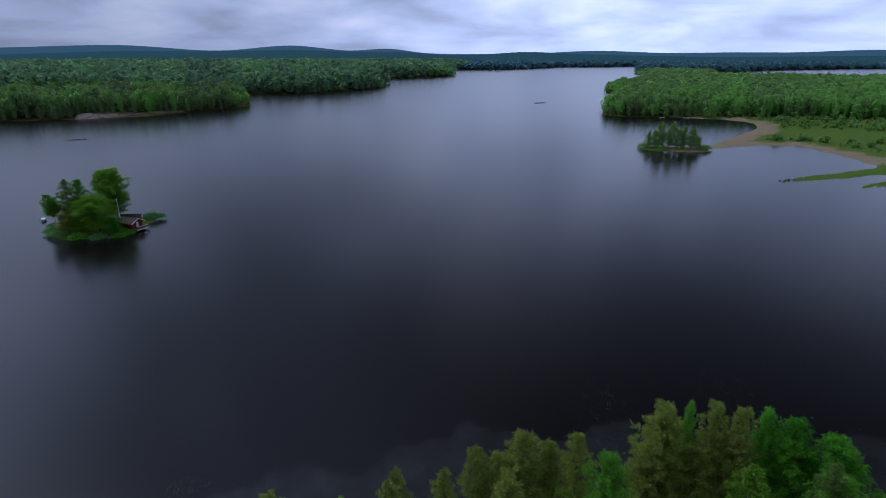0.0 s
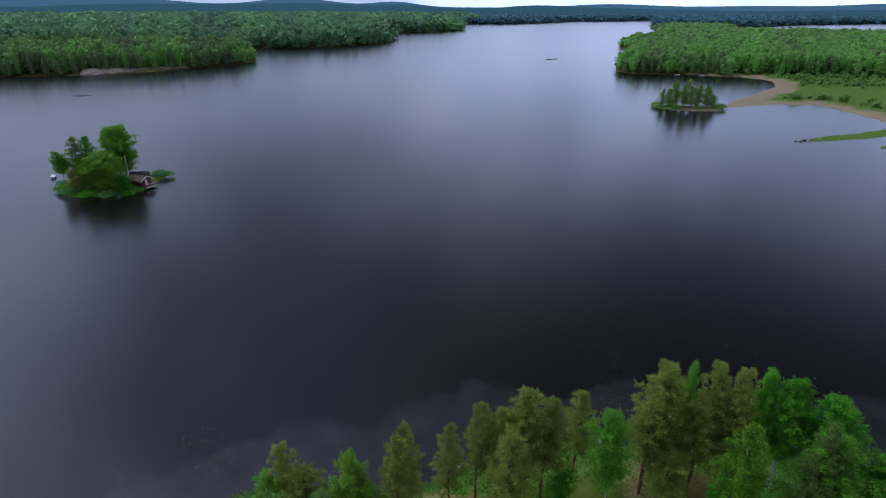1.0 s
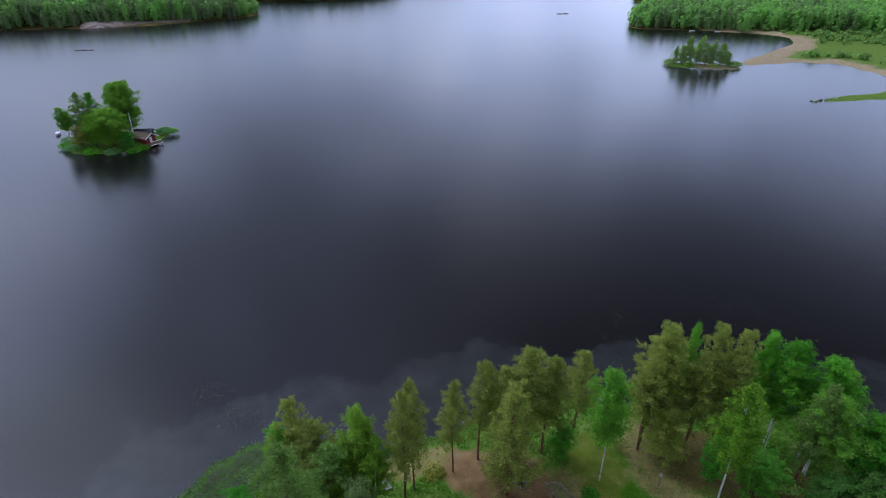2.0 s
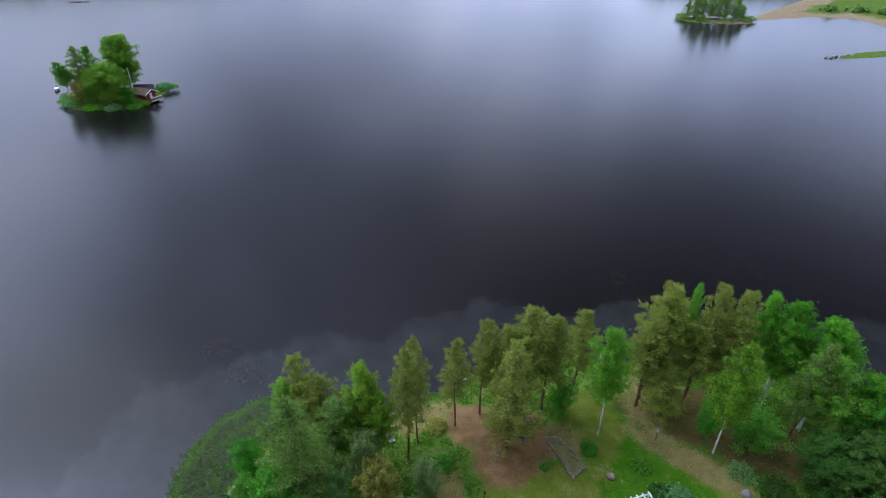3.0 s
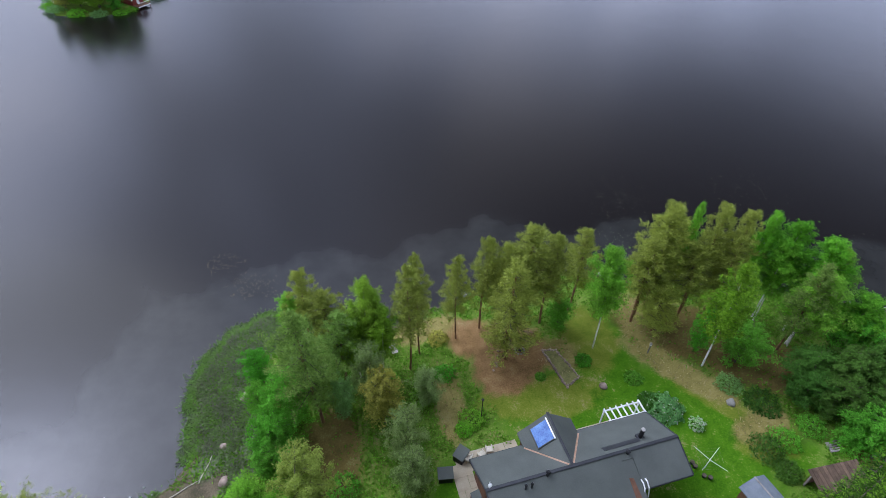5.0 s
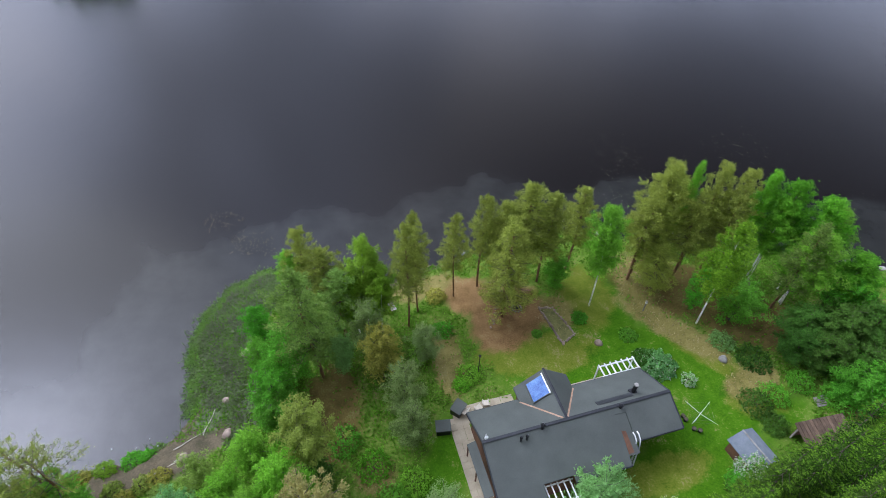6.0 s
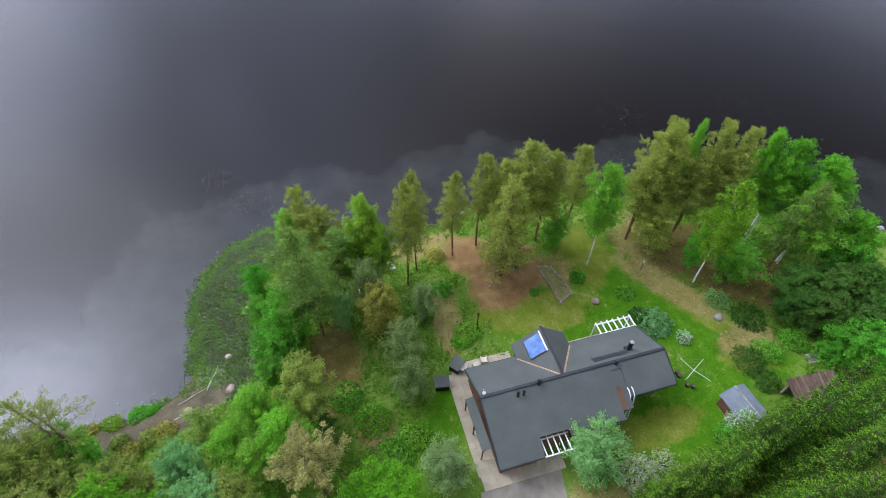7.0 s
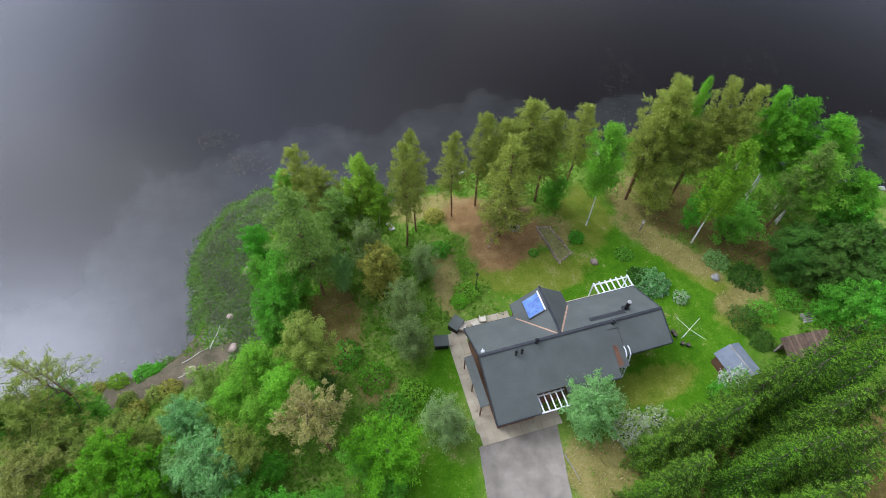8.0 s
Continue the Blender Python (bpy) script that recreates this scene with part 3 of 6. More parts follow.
def grow_spruce(seed, h=13.0, cr=2.6):
    """A spruce: tiers of boughs, each a flat fan of twigs, with pale young shoots at the ends."""
    r = np.random.default_rng(seed)
    lines = [[(np.array([0, 0, f * h]), 0.17 * (1 - f) + 0.015) for f in np.linspace(0, 0.99, 8)]]
    roots, ways, longs, young = [], [], [], []
    tiers = 23
    for k in range(tiers):
        f = 0.05 + 0.93 * (k / tiers) ** 0.92
        reach0 = cr * (1 - f) ** 0.80 + 0.16
        boughs = 6 if f < 0.8 else 5
        for b in range(boughs):
            az = (b + r.uniform(-0.25, 0.25)) * 6.283 / boughs + k * 1.1
            reach = reach0 * r.uniform(0.70, 1.14)
            out_way, side = np.array([np.cos(az), np.sin(az), 0]), np.array([-np.sin(az), np.cos(az), 0])
            droop = r.uniform(0.05, 0.34) if f < 0.85 else -0.5
            n = max(4, int(reach / 0.14))
            s = (np.arange(n) + 0.6) / n
            spine = np.array([0, 0, f * h]) + out_way * (reach * s)[:, None] + np.array([0, 0, 1.0]) * (-droop * reach * (1.5 * s - 0.9 * s**3))[:, None]
            if k % 2 == 0:
                lines.append([(np.array([0, 0, f * h]), 0.025), (spine[-1], 0.006)])
            for sgn in (-1, 0, 1):
                length = 0.30 + 0 * s if sgn == 0 else 0.16 + 0.40 * reach * (1.05 - s) ** 0.8 * np.minimum(1, 0.35 + 1.6 * s)
                way = out_way * (1.0 if sgn == 0 else 0.75) + side * sgn * 0.85 + np.array([0, 0, -0.10])
                way = way / np.linalg.norm(way) + r.normal(0, 0.10, (n, 3))
                length = length * r.uniform(0.75, 1.2, n)
                pieces = np.maximum(1, np.round(length / 0.19)).astype(int)
                for j in range(pieces.max()):
                    on = pieces > j
                    part_ = length[on] / pieces[on]
                    roots.append(spine[on] + way[on] * (part_ * (j - 0.15))[:, None])
                    ways.append(way[on])
                    longs.append(part_ * 1.3)
                    young.append(((pieces[on] == j + 1) & (s[on] > 0.38)) & (r.uniform(size=on.sum()) > 0.25))
    for q in range(5):
        a = q * 1.26
        roots.append(np.array([[0, 0, h - 0.45]])), ways.append(np.array([[0.5 * np.cos(a), 0.5 * np.sin(a), 1.0]])), longs.append(np.array([0.5])), young.append(np.array([True]))
    root, way, long_, young = np.concatenate(roots), np.concatenate(ways), np.concatenate(longs), np.concatenate(young)
    m = len(root)
    flat = np.cross(way, np.array([0, 0, 1.0]) + 0.45 * r.normal(size=(m, 3)))
    flat /= np.linalg.norm(flat, axis=1, keepdims=True) + 1e-9
    wide = r.uniform(0.030, 0.052, (m, 1))
    mid = root + way * (0.45 * long_)[:, None]
    tip = root + way * long_[:, None]
    v = np.stack([root, mid - flat * wide, tip, mid + flat * wide], 1).reshape(-1, 3)
    return lines, v, np.arange(4 * m).reshape(-1, 4), young


NAMES = {"pine": ("pine_tree", "tall Scots pine with an orange trunk and olive needles", "pine tree"),
         "lowpine": ("pine_tree", "Scots pine with olive branches down to the ground", "pine tree"),
         "greenpine": ("pine_tree", "tall Scots pine with an orange trunk and grey-green needles", "pine tree"),
         "sparsepine": ("pine_tree", "thin pine with sparse needles and bare twigs", "pine tree"),
         "tanpine": ("pine_tree", "pale straw-coloured pine with a bare lower trunk", "pine tree"),
         "birch": ("birch_tree", "slender birch with a white trunk and fresh green leaves", "birch tree"),
         "aspen": ("birch_tree", "slender birch with a white trunk and yellow-green leaves", "birch tree"),
         "decid": ("broadleaf_tree", "young broadleaf tree with bright green spring leaves", "tree"),
         "willow": ("willow_tree", "rounded willow with grey-green narrow leaves", "willow tree"),
         "palewillow": ("willow_tree", "small willow with pale yellow-green leaves on the shore", "willow tree"),
         "greywillow": ("willow_tree", "soft dull grey-green willow beside the lawn", "willow tree"),
         "alder": ("alder_tree", "dense alder with dark green leaves", "alder tree"),
         "oak": ("rowan_tree", "small tree with bronze-green opening leaves", "tree"),
         "olive": ("rowan_tree", "spreading tree with dull olive opening leaves", "tree"),
         "tanoak": ("rowan_tree", "spreading tree with straw-coloured opening leaves", "tree"),
         "lush": ("broadleaf_tree", "spreading broadleaf tree with bright green spring leaves", "tree"),
         "broad": ("broadleaf_tree", "large round-crowned broadleaf tree on the small island", "tree"),
         "islet": ("broadleaf_tree", "slim young broadleaf tree on the wooded islet", "tree"),
         "spruce": ("spruce_tree", "dense spruce with layered branches and pale young shoots", "spruce tree")}
TREES = {}


def make_tree(kind, variant, m):
    name, label, category = NAMES[kind]
    top = thing(name, m, label, category, category + "s of the lake shore")
    bark = BARK["birch"] if kind in ("birch", "aspen") else BARK["pine"] if "pine" in kind else BARK["dark"]
    if kind == "spruce":
        lines, cv, cf, young = grow_spruce(40 + variant)
        crown = fast_mesh("crown", cv, cf, LEAF["spruce"])
        crown.materials.append(LEAF["shoots"])
        crown.polygons.foreach_set("material_index", young.astype(np.int32))
    else:
        lines, cv, cf = grow(kind, sum(map(ord, kind)) + 17 * variant)
        crown = fast_mesh("crown", cv, cf, LEAF[kind])
    (v0, f0), (v1, f1) = tubes(lines[:1], 6), tubes(lines[1:], 4)
    me = fast_mesh("trunk", np.concatenate([v0, v1]), np.concatenate([f0, f1 + len(v0)]), bark, True)
    me.materials.append(BARK["dark"])
    me.polygons.foreach_set("material_index", np.concatenate([np.zeros(len(f0), np.int32), np.ones(len(f1), np.int32)]))
    part("trunk", me, None, top)
    part("crown", crown, None, top)
    return top


def plant(kind, x, y, h, r):
    h0, r0 = SHAPE[kind][:2] if kind != "spruce" else (13.0, 2.6)
    i = len(TREES.setdefault(kind, []))
    m = Matrix.LocRotScale((x, y, gz(x, y) - 0.08), Euler((random.uniform(-0.03, 0.03), random.uniform(-0.03, 0.03), random.uniform(0, 6.28))),
                           (r / r0, r / r0, h / h0))
    if i < 3:
        ob = make_tree(kind, i, m)
    else:
        ob = copy_thing(TREES[kind][i % 3], m)
        ob.matrix_basis = m
    TREES[kind].append(ob)
    return ob


SHORE_PINES = [
    ('pine', -14.9, 35.7, 11.5, 1.9),
    ('pine', -12.2, 34.4, 11.0, 2.2),
    ('pine', -4.5, 34.1, 14.2, 1.7),
    ('pine', -3.6, 36.2, 13.8, 1.5),
    ('pine', -0.0, 38.4, 12.2, 1.5),
    ('pine', 2.7, 40.2, 13.0, 2.0),
    ('pine', 4.7, 39.4, 12.5, 1.7),
    ('lowpine', 5.3, 35.7, 14.1, 2.6),
    ('pine', 7.0, 40.3, 14.5, 3.0),
    ('pine', 9.4, 41.0, 13.0, 2.1),
    ('pine', 5.8, 38.7, 12.5, 2.1),
    ('pine', 13.0, 43.3, 12.1, 2.0),
    ('pine', 21.7, 43.8, 15.0, 2.9),
    ('pine', 20.4, 43.0, 14.0, 2.5),
    ('pine', 19.6, 42.0, 12.0, 2.4),
    ('lowpine', 21.6, 40.4, 7.0, 2.3),
    ('pine', 26.2, 44.5, 15.0, 2.2),
    ('pine', 28.6, 44.0, 14.5, 2.0),
    ('pine', 27.7, 41.9, 12.5, 2.1),
    ('pine', 24.7, 42.3, 11.0, 2.6),
]
SHORE_GROVE = [
    ('greenpine', -12.2, 27.5, 15.7, 2.5),
    ('greenpine', -10.7, 32.4, 10.0, 2.2),
    ('aspen', -6.9, 32.9, 10.0, 1.6),
    ('greywillow', -7.5, 29.9, 8.5, 1.7),
    ('aspen', -9.4, 32.7, 9.0, 1.6),
    ('greenpine', -13.1, 29.2, 9.0, 2.1),
    ('birch', -16.2, 36.0, 9.0, 1.5),
    ('aspen', -8.7, 34.0, 12.5, 1.8),
    ('aspen', -7.3, 34.0, 11.0, 1.4),
    ('birch', 14.7, 37.6, 14.7, 2.0),
    ('birch', 23.7, 43.9, 15.0, 0.9),
    ('birch', 31.0, 44.2, 14.5, 1.4),
    ('birch', 33.7, 43.3, 14.0, 2.3),
    ('birch', 33.2, 42.4, 12.0, 2.0),
    ('birch', 36.4, 41.4, 13.0, 2.6),
    ('birch', 39.4, 41.8, 11.5, 1.7),
    ('birch', 35.6, 39.2, 11.0, 2.8),
    ('birch', 35.5, 38.9, 8.5, 2.3),
    ('aspen', 25.6, 35.7, 14.6, 2.0),
    ('greenpine', 34.0, 38.0, 12.7, 2.0),
    ('birch', 40.6, 37.8, 9.0, 2.6),
]
SHORE_BUSHES = [
    ('decid', 11.2, 40.3, 4.5, 1.4),
    ('decid', 25.3, 37.7, 6.5, 1.2),
    ('decid', 29.3, 36.4, 5.5, 2.3),
    ('alder', 34.9, 33.8, 5.0, 2.4),
    ('alder', 37.7, 33.8, 6.0, 2.5),
    ('alder', 40.9, 33.6, 6.0, 2.6),
    ('alder', 36.0, 30.9, 4.5, 2.5),
    ('alder', 39.0, 30.4, 4.5, 2.5),
    ('alder', 33.5, 31.7, 4.5, 1.8),
    ('alder', 41.7, 30.8, 5.0, 2.4),
    ('decid', 39.9, 36.9, 7.0, 2.4),
    ('decid', 37.6, 27.4, 4.5, 2.5),
    ('decid', 39.6, 27.3, 5.0, 2.6),
    ('decid', 36.2, 27.4, 3.0, 1.3),
]
LEFT_GROVE = [
    ('decid', -14.7, 27.1, 7.5, 2.1),
    ('decid', -19.0, 31.6, 5.0, 1.5),
    ('decid', -17.9, 28.0, 5.0, 1.3),
    ('decid', -15.5, 24.3, 5.5, 2.0),
    ('willow', -10.2, 28.6, 5.0, 1.4),
    ('oak', -6.3, 27.8, 7.5, 2.0),
    ('greywillow', -3.9, 24.1, 7.5, 1.7),
    ('greywillow', -2.9, 21.2, 7.0, 1.6),
    ('greywillow', -2.3, 29.9, 5.5, 1.4),
    ('decid', -15.1, 22.5, 4.0, 1.9),
    ('olive', -11.1, 19.0, 9.0, 2.4),
    ('birch', -15.4, 17.6, 8.0, 1.8),
    ('birch', -12.4, 15.7, 8.0, 2.0),
    ('birch', -16.3, 15.1, 7.5, 1.5),
    ('birch', -10.8, 15.5, 6.0, 1.3),
    ('birch', -14.3, 14.1, 6.5, 1.9),
    ('alder', -10.0, 17.3, 4.0, 1.2),
]
FRONT_GROVE = [
    ('palewillow', -19.8, 17.0, 5.0, 1.2),
    ('willow', -20.3, 13.5, 5.0, 1.7),
    ('willow', -17.0, 10.1, 6.5, 2.5),
    ('willow', -19.4, 10.3, 5.0, 1.6),
    ('olive', -15.1, 11.4, 6.5, 1.8),
    ('tanpine', -9.0, 12.8, 10.5, 2.4),
    ('decid', -13.0, 10.8, 3.0, 1.2),
    ('lush', -4.3, 11.7, 6.0, 2.8),
    ('decid', -6.1, 11.6, 4.5, 1.7),
    ('decid', -3.8, 9.9, 3.5, 1.6),
    ('greywillow', 0.3, 14.8, 4.5, 1.9),
    ('willow', 11.8, 16.2, 6.0, 2.3),
    ('decid', -14.5, 8.3, 4.0, 1.6),
    ('decid', -11.4, 7.6, 4.0, 1.6),
    ('decid', -8.3, 8.1, 3.0, 1.7),
]
WEST_GROVE = [
    ('sparsepine', -29.4, 14.8, 9.5, 3.2),
    ('sparsepine', -31.1, 15.3, 10.0, 2.6),
    ('decid', -30.4, 14.1, 5.0, 2.5),
    ('decid', -28.3, 13.9, 4.0, 1.7),
    ('olive', -29.4, 10.8, 6.0, 3.0),
    ('olive', -24.6, 11.5, 5.0, 2.7),
    ('olive', -32.2, 12.6, 8.0, 2.6),
    ('lush', -24.1, 10.0, 7.0, 2.2),
    ('lush', -21.4, 8.9, 6.0, 2.6),
    ('lush', -26.8, 8.0, 5.0, 2.2),
    ('tanoak', -29.5, 8.8, 7.0, 2.8),
    ('decid', -33.0, 12.2, 6.0, 2.0),
    ('olive', -27.1, 10.7, 5.0, 2.5),
    ('lush', -22.5, 7.3, 5.0, 2.3),
    ('olive', -22.3, 12.2, 3.5, 1.6),
]
SPRUCE_WOOD = [
    ('spruce', 23.1, 16.2, 13.0, 2.3),
    ('spruce', 20.3, 14.5, 12.0, 2.2),
    ('spruce', 18.2, 13.8, 9.0, 2.1),
    ('spruce', 16.4, 13.1, 6.5, 1.7),
    ('spruce', 27.2, 17.7, 16.0, 2.4),
    ('spruce', 25.4, 16.5, 15.0, 2.3),
    ('spruce', 23.6, 11.8, 14.0, 2.2),
    ('spruce', 26.2, 13.6, 15.0, 2.3),
    ('spruce', 21.8, 10.6, 13.0, 2.2),
    ('spruce', 17.3, 10.2, 11.0, 2.1),
    ('spruce', 15.0, 9.6, 8.0, 1.6),
    ('spruce', 19.2, 7.7, 12.0, 2.1),
    ('spruce', 21.1, 7.6, 14.0, 2.1),
    ('spruce', 23.9, 8.2, 15.0, 2.2),
    ('spruce', 25.3, 11.2, 14.0, 2.3),
    ('spruce', 14.2, 7.3, 10.0, 2.1),
    ('spruce', 26.2, 14.3, 14.0, 2.3),
    ('spruce', 30.6, 18.7, 16.0, 2.5),
    ('spruce', 30.1, 15.5, 16.0, 2.4),
    ('spruce', 27.9, 15.8, 16.0, 2.4),
    ('spruce', 27.1, 11.9, 15.0, 2.3),
    ('spruce', 26.4, 9.9, 14.0, 2.3),
]
for row in SHORE_PINES + SHORE_GROVE + SHORE_BUSHES + LEFT_GROVE + FRONT_GROVE + WEST_GROVE + SPRUCE_WOOD:
    plant(*row)


# ------------------------------------------------------------ far woods
def forest(name, x, y, h, r, tint, conifer, n, label, mat):
    """Many far trees as one mesh: a dark core each, with tufts standing off it."""
    g = np.random.default_rng(len(x))
    k = len(x)
    z = ground_height(x, y)
    u = g.uniform(0.04, 1, (k, n)) ** 0.85
    az = g.uniform(0, 6.283, (k, n))
    cone = (1 - u) ** 0.6 * 0.95 + 0.05
    ball = np.sin(np.pi * (0.12 + 0.85 * u)) ** 0.7
    reach = np.where(conifer[:, None], cone, ball) * r[:, None] * g.uniform(0.75, 1.15, (k, n))
    pz = z[:, None] + h[:, None] * (0.10 + 0.90 * u)
    c = np.stack([x[:, None] + np.cos(az) * reach, y[:, None] + np.sin(az) * reach, pz], 2).reshape(-1, 3)
    way = np.stack([np.cos(az), np.sin(az), np.where(conifer[:, None], -0.4, 0.5) + 0 * az], 2).reshape(-1, 3)
    size = np.repeat(r * (1.5 / np.sqrt(n)) * 1.3, n)[:, None]
    f_ = way * np.array([0.55, 0.55, 0]) + np.array([0, 0, 1.0]) + 0.35 * g.normal(size=c.shape)
    f_ /= np.linalg.norm(f_, axis=1, keepdims=True)
    a = np.cross(f_, g.normal(size=c.shape))
    a /= np.linalg.norm(a, axis=1, keepdims=True) + 1e-9
    b = np.cross(f_, a)
    v1 = np.stack([c - a * size, c - b * size * 0.6, c + a * size, c + b * size * 0.6], 1)[:, ::-1].reshape(-1, 3)
    f1 = np.arange(len(v1)).reshape(-1, 4)
    ring = np.linspace(0, 6.283, 6, endpoint=False)
    rows_ = []
    for frac, wc, wb in ((0.06, 0.75, 0.5), (0.50, 0.66, 0.86), (0.82, 0.28, 0.55)):
        w = np.where(conifer, wc, wb) * r * 0.64
        rows_.append(np.stack([x[:, None] + w[:, None] * np.cos(ring), y[:, None] + w[:, None] * np.sin(ring), (z + h * frac)[:, None] + 0 * ring], 2))
    tip = np.stack([x, y, z + h * 0.97], 1)[:, None]
    v2 = np.concatenate(rows_ + [tip], 1).reshape(-1, 3)
    quads, tris = [], []
    for j in range(6):
        j2 = (j + 1) % 6
        for lv in (0, 6):
            quads.append((lv + j, lv + j2, lv + 6 + j2, lv + 6 + j))
        tris.append((12 + j, 12 + j2, 18))
    off = len(v1) + 19 * np.arange(k)[:, None, None]
    me = fast_mesh(name, np.concatenate([v1, v2]), [np.concatenate([f1, (off + np.array(quads)).reshape(-1, 4)]), (off + np.array(tris)).reshape(-1, 3)], mat)
    add_attr(me, "tint", np.concatenate([np.repeat(tint, n * 4), np.repeat(tint, 19)]))
    return tagged(new(name, me), label, "forest", kind="stuff")


def scatter(a0, a1, r0, r1, spacing, seed):
    """Places over a sector seen from the lake's near shore, thinner with the distance."""
    g = np.random.default_rng(seed)
    xs, ys, r = [], [], r0
    while r < r1:
        s = spacing * max(r / r0, 1)
        n = int((a1 - a0) * r / s)
        a = a0 + (a1 - a0) * (np.arange(n) + g.uniform(0, 1, n)) / n
        rr = r + g.uniform(-0.5, 0.5, n) * s
        xs.append(np.sin(a) * rr), ys.append(np.cos(a) * rr)
        r += s * 0.9
    return np.concatenate(xs), np.concatenate(ys), g


def wood(name, a0, a1, r0, r1, spacing, n, seed, label, keep, tall=18.0, mat=None, leafy=0.0):
    x, y, g = scatter(radians(a0), radians(a1), r0, r1, spacing, seed)
    d = shore_distance(x, y)
    ok = (d > 2.5) & keep(x, y, d)
    x, y, d = x[ok], y[ok], d[ok]
    dist = np.hypot(x, y)
    conifer = g.uniform(0, 1, len(x)) + 0.5 * waves(x, y, 70, 2.0) > 0.55 + leafy
    h = tall * g.uniform(0.78, 1.12, len(x)) * (1 + 0.12 * waves(x, y, 120, 3.0)) * np.clip(0.5 + d / 22, 0.5, 1)
    r = np.maximum(np.where(conifer, 0.16, 0.24) * h, 0.66 * spacing * dist / r0 * np.where(conifer, 0.95, 1.15)) * g.uniform(0.8, 1.25, len(x))
    tint = np.clip(np.where(conifer, 0.20, 0.66) + leafy + 0.42 * waves(x, y, np.clip(dist / 7, 60, 300), 1.0) + g.normal(0, 0.15, len(x)), 0, 1)
    return forest(name, x, y, h, r, tint, conifer, n, label, mat or FAR_LEAF)


wood("headland_forest", -47, -4, 430, 700, 5.0, 66, 3, "mixed birch and conifer forest on the rocky headland", lambda x, y, d: (y > 330) & (x < 0) & ~((x > -296) & (x < -230) & (d < 12 + 5 * waves(x, y, 23, 1.0))), 18, None, -0.06)
wood("ridge_forest", -47, 5, 700, 2600, 9.0, 15, 4, "dark mixed forest on the wooded ridge", lambda x, y, d: x < 90 + 0 * y, 22, DISTANT_HAZED_LEAF)
wood("peninsula_forest", 12, 47, 425, 760, 5.0, 46, 5, "bright green birch and pine forest on the peninsula",
     lambda x, y, d: (y > 452 - 0.35 * np.maximum(x - 240, 0) + 8 * waves(x, y, 40, 1.0)) & (x > 60) & ~((y > 545) & (y < 735) & (x < 0.312 * y)), 15, None, 0.16)
wood("inland_forest", 10, 47, 760, 1750, 8.5, 13, 6, "green mixed forest between the lakes", lambda x, y, d: (x > 60) & ((np.hypot(x, y) < 1380) | (x < 0.47 * y)), 11, None, 0.08)
wood("far_shore_forest", -3, 47, 1900, 3000, 16.0, 6, 8, "forest along the far lake shore with haze in its colour", lambda x, y, d: y > 1700 + 0 * x, 17, HAZY_LEAF)


# ------------------------------------------------------------ distant hills
def hill_ridge(name, dist, bumps, base, color, haze_glow, label):
    """A wooded ridge along the horizon: bumps are (bearing, width, rise) in degrees and metres."""
    a = np.radians(np.arange(-60, 60, 0.1))
    deg = np.degrees(a)
    top = base + sum(h * np.exp(-((deg - c) / w) ** 2) for c, w, h in bumps)
    top = top + 1.0 * waves(deg * 30, deg * 11, 9.0, 1.0) + np.random.default_rng(3).normal(0, 0.35, len(a))
    rows_ = []
    for f, rr in ((0.0, dist - 420), (0.45, dist - 260), (0.8, dist - 110), (1.0, dist), (0.5, dist + 200)):
        rows_.append(np.stack([np.sin(a) * rr, np.cos(a) * rr, top * f + (3 * waves(deg * 40, deg * 7 + rr, 25.0, 2.0) if 0 < f < 1 else 0)], 1))
    n = len(a)
    i = (np.arange(4)[:, None] * n + np.arange(n - 1)[None]).ravel()
    m = material(name + "_hazy_woods", tuple(c * 0.8 for c in color), color, 0.012, 1.0, 0.08, 0.0, spec=0.0)
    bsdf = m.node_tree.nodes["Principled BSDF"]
    # aerial haze is painted on as an even bluish emission of the slopes
    bsdf.inputs["Emission Color"].default_value, bsdf.inputs["Emission Strength"].default_value = (*haze_glow, 1), 1.0
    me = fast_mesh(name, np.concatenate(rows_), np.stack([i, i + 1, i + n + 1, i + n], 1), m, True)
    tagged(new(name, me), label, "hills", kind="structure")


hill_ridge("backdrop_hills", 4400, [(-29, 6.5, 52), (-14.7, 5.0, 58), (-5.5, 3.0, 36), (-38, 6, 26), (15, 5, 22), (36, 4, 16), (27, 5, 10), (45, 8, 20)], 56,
           (0.03, 0.06, 0.06), (0.052, 0.108, 0.195), "wooded hills along the horizon in painted blue haze")
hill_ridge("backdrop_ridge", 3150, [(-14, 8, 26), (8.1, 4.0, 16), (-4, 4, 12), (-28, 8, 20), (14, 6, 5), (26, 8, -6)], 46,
           (0.025, 0.05, 0.045), (0.027, 0.072, 0.115), "dark wooded ridge beyond the lake in painted blue-green haze")


# ------------------------------------------------------------ materials of built things
ROOF = material("roof_felt", (0.072, 0.080, 0.070), (0.098, 0.108, 0.094), 0.5, 0.85, 14, 0.25)
ROOF_EDGE = material("dark_sheet_metal", (0.025, 0.027, 0.03), (0.05, 0.052, 0.056), 1.0, 0.5, 20, 0.1, 0.3)
COPPER = material("bare_valley_board", (0.26, 0.15, 0.09), (0.42, 0.27, 0.18), 2, 0.7, 14, 0.2)
TIMBER = material("brown_timber_cladding", (0.10, 0.045, 0.025), (0.20, 0.10, 0.06), 1.2, 0.8, 16, 0.4)
WHITE = material("white_painted_wood", (0.62, 0.62, 0.60), (0.84, 0.84, 0.82), 3, 0.6, 14, 0.15)
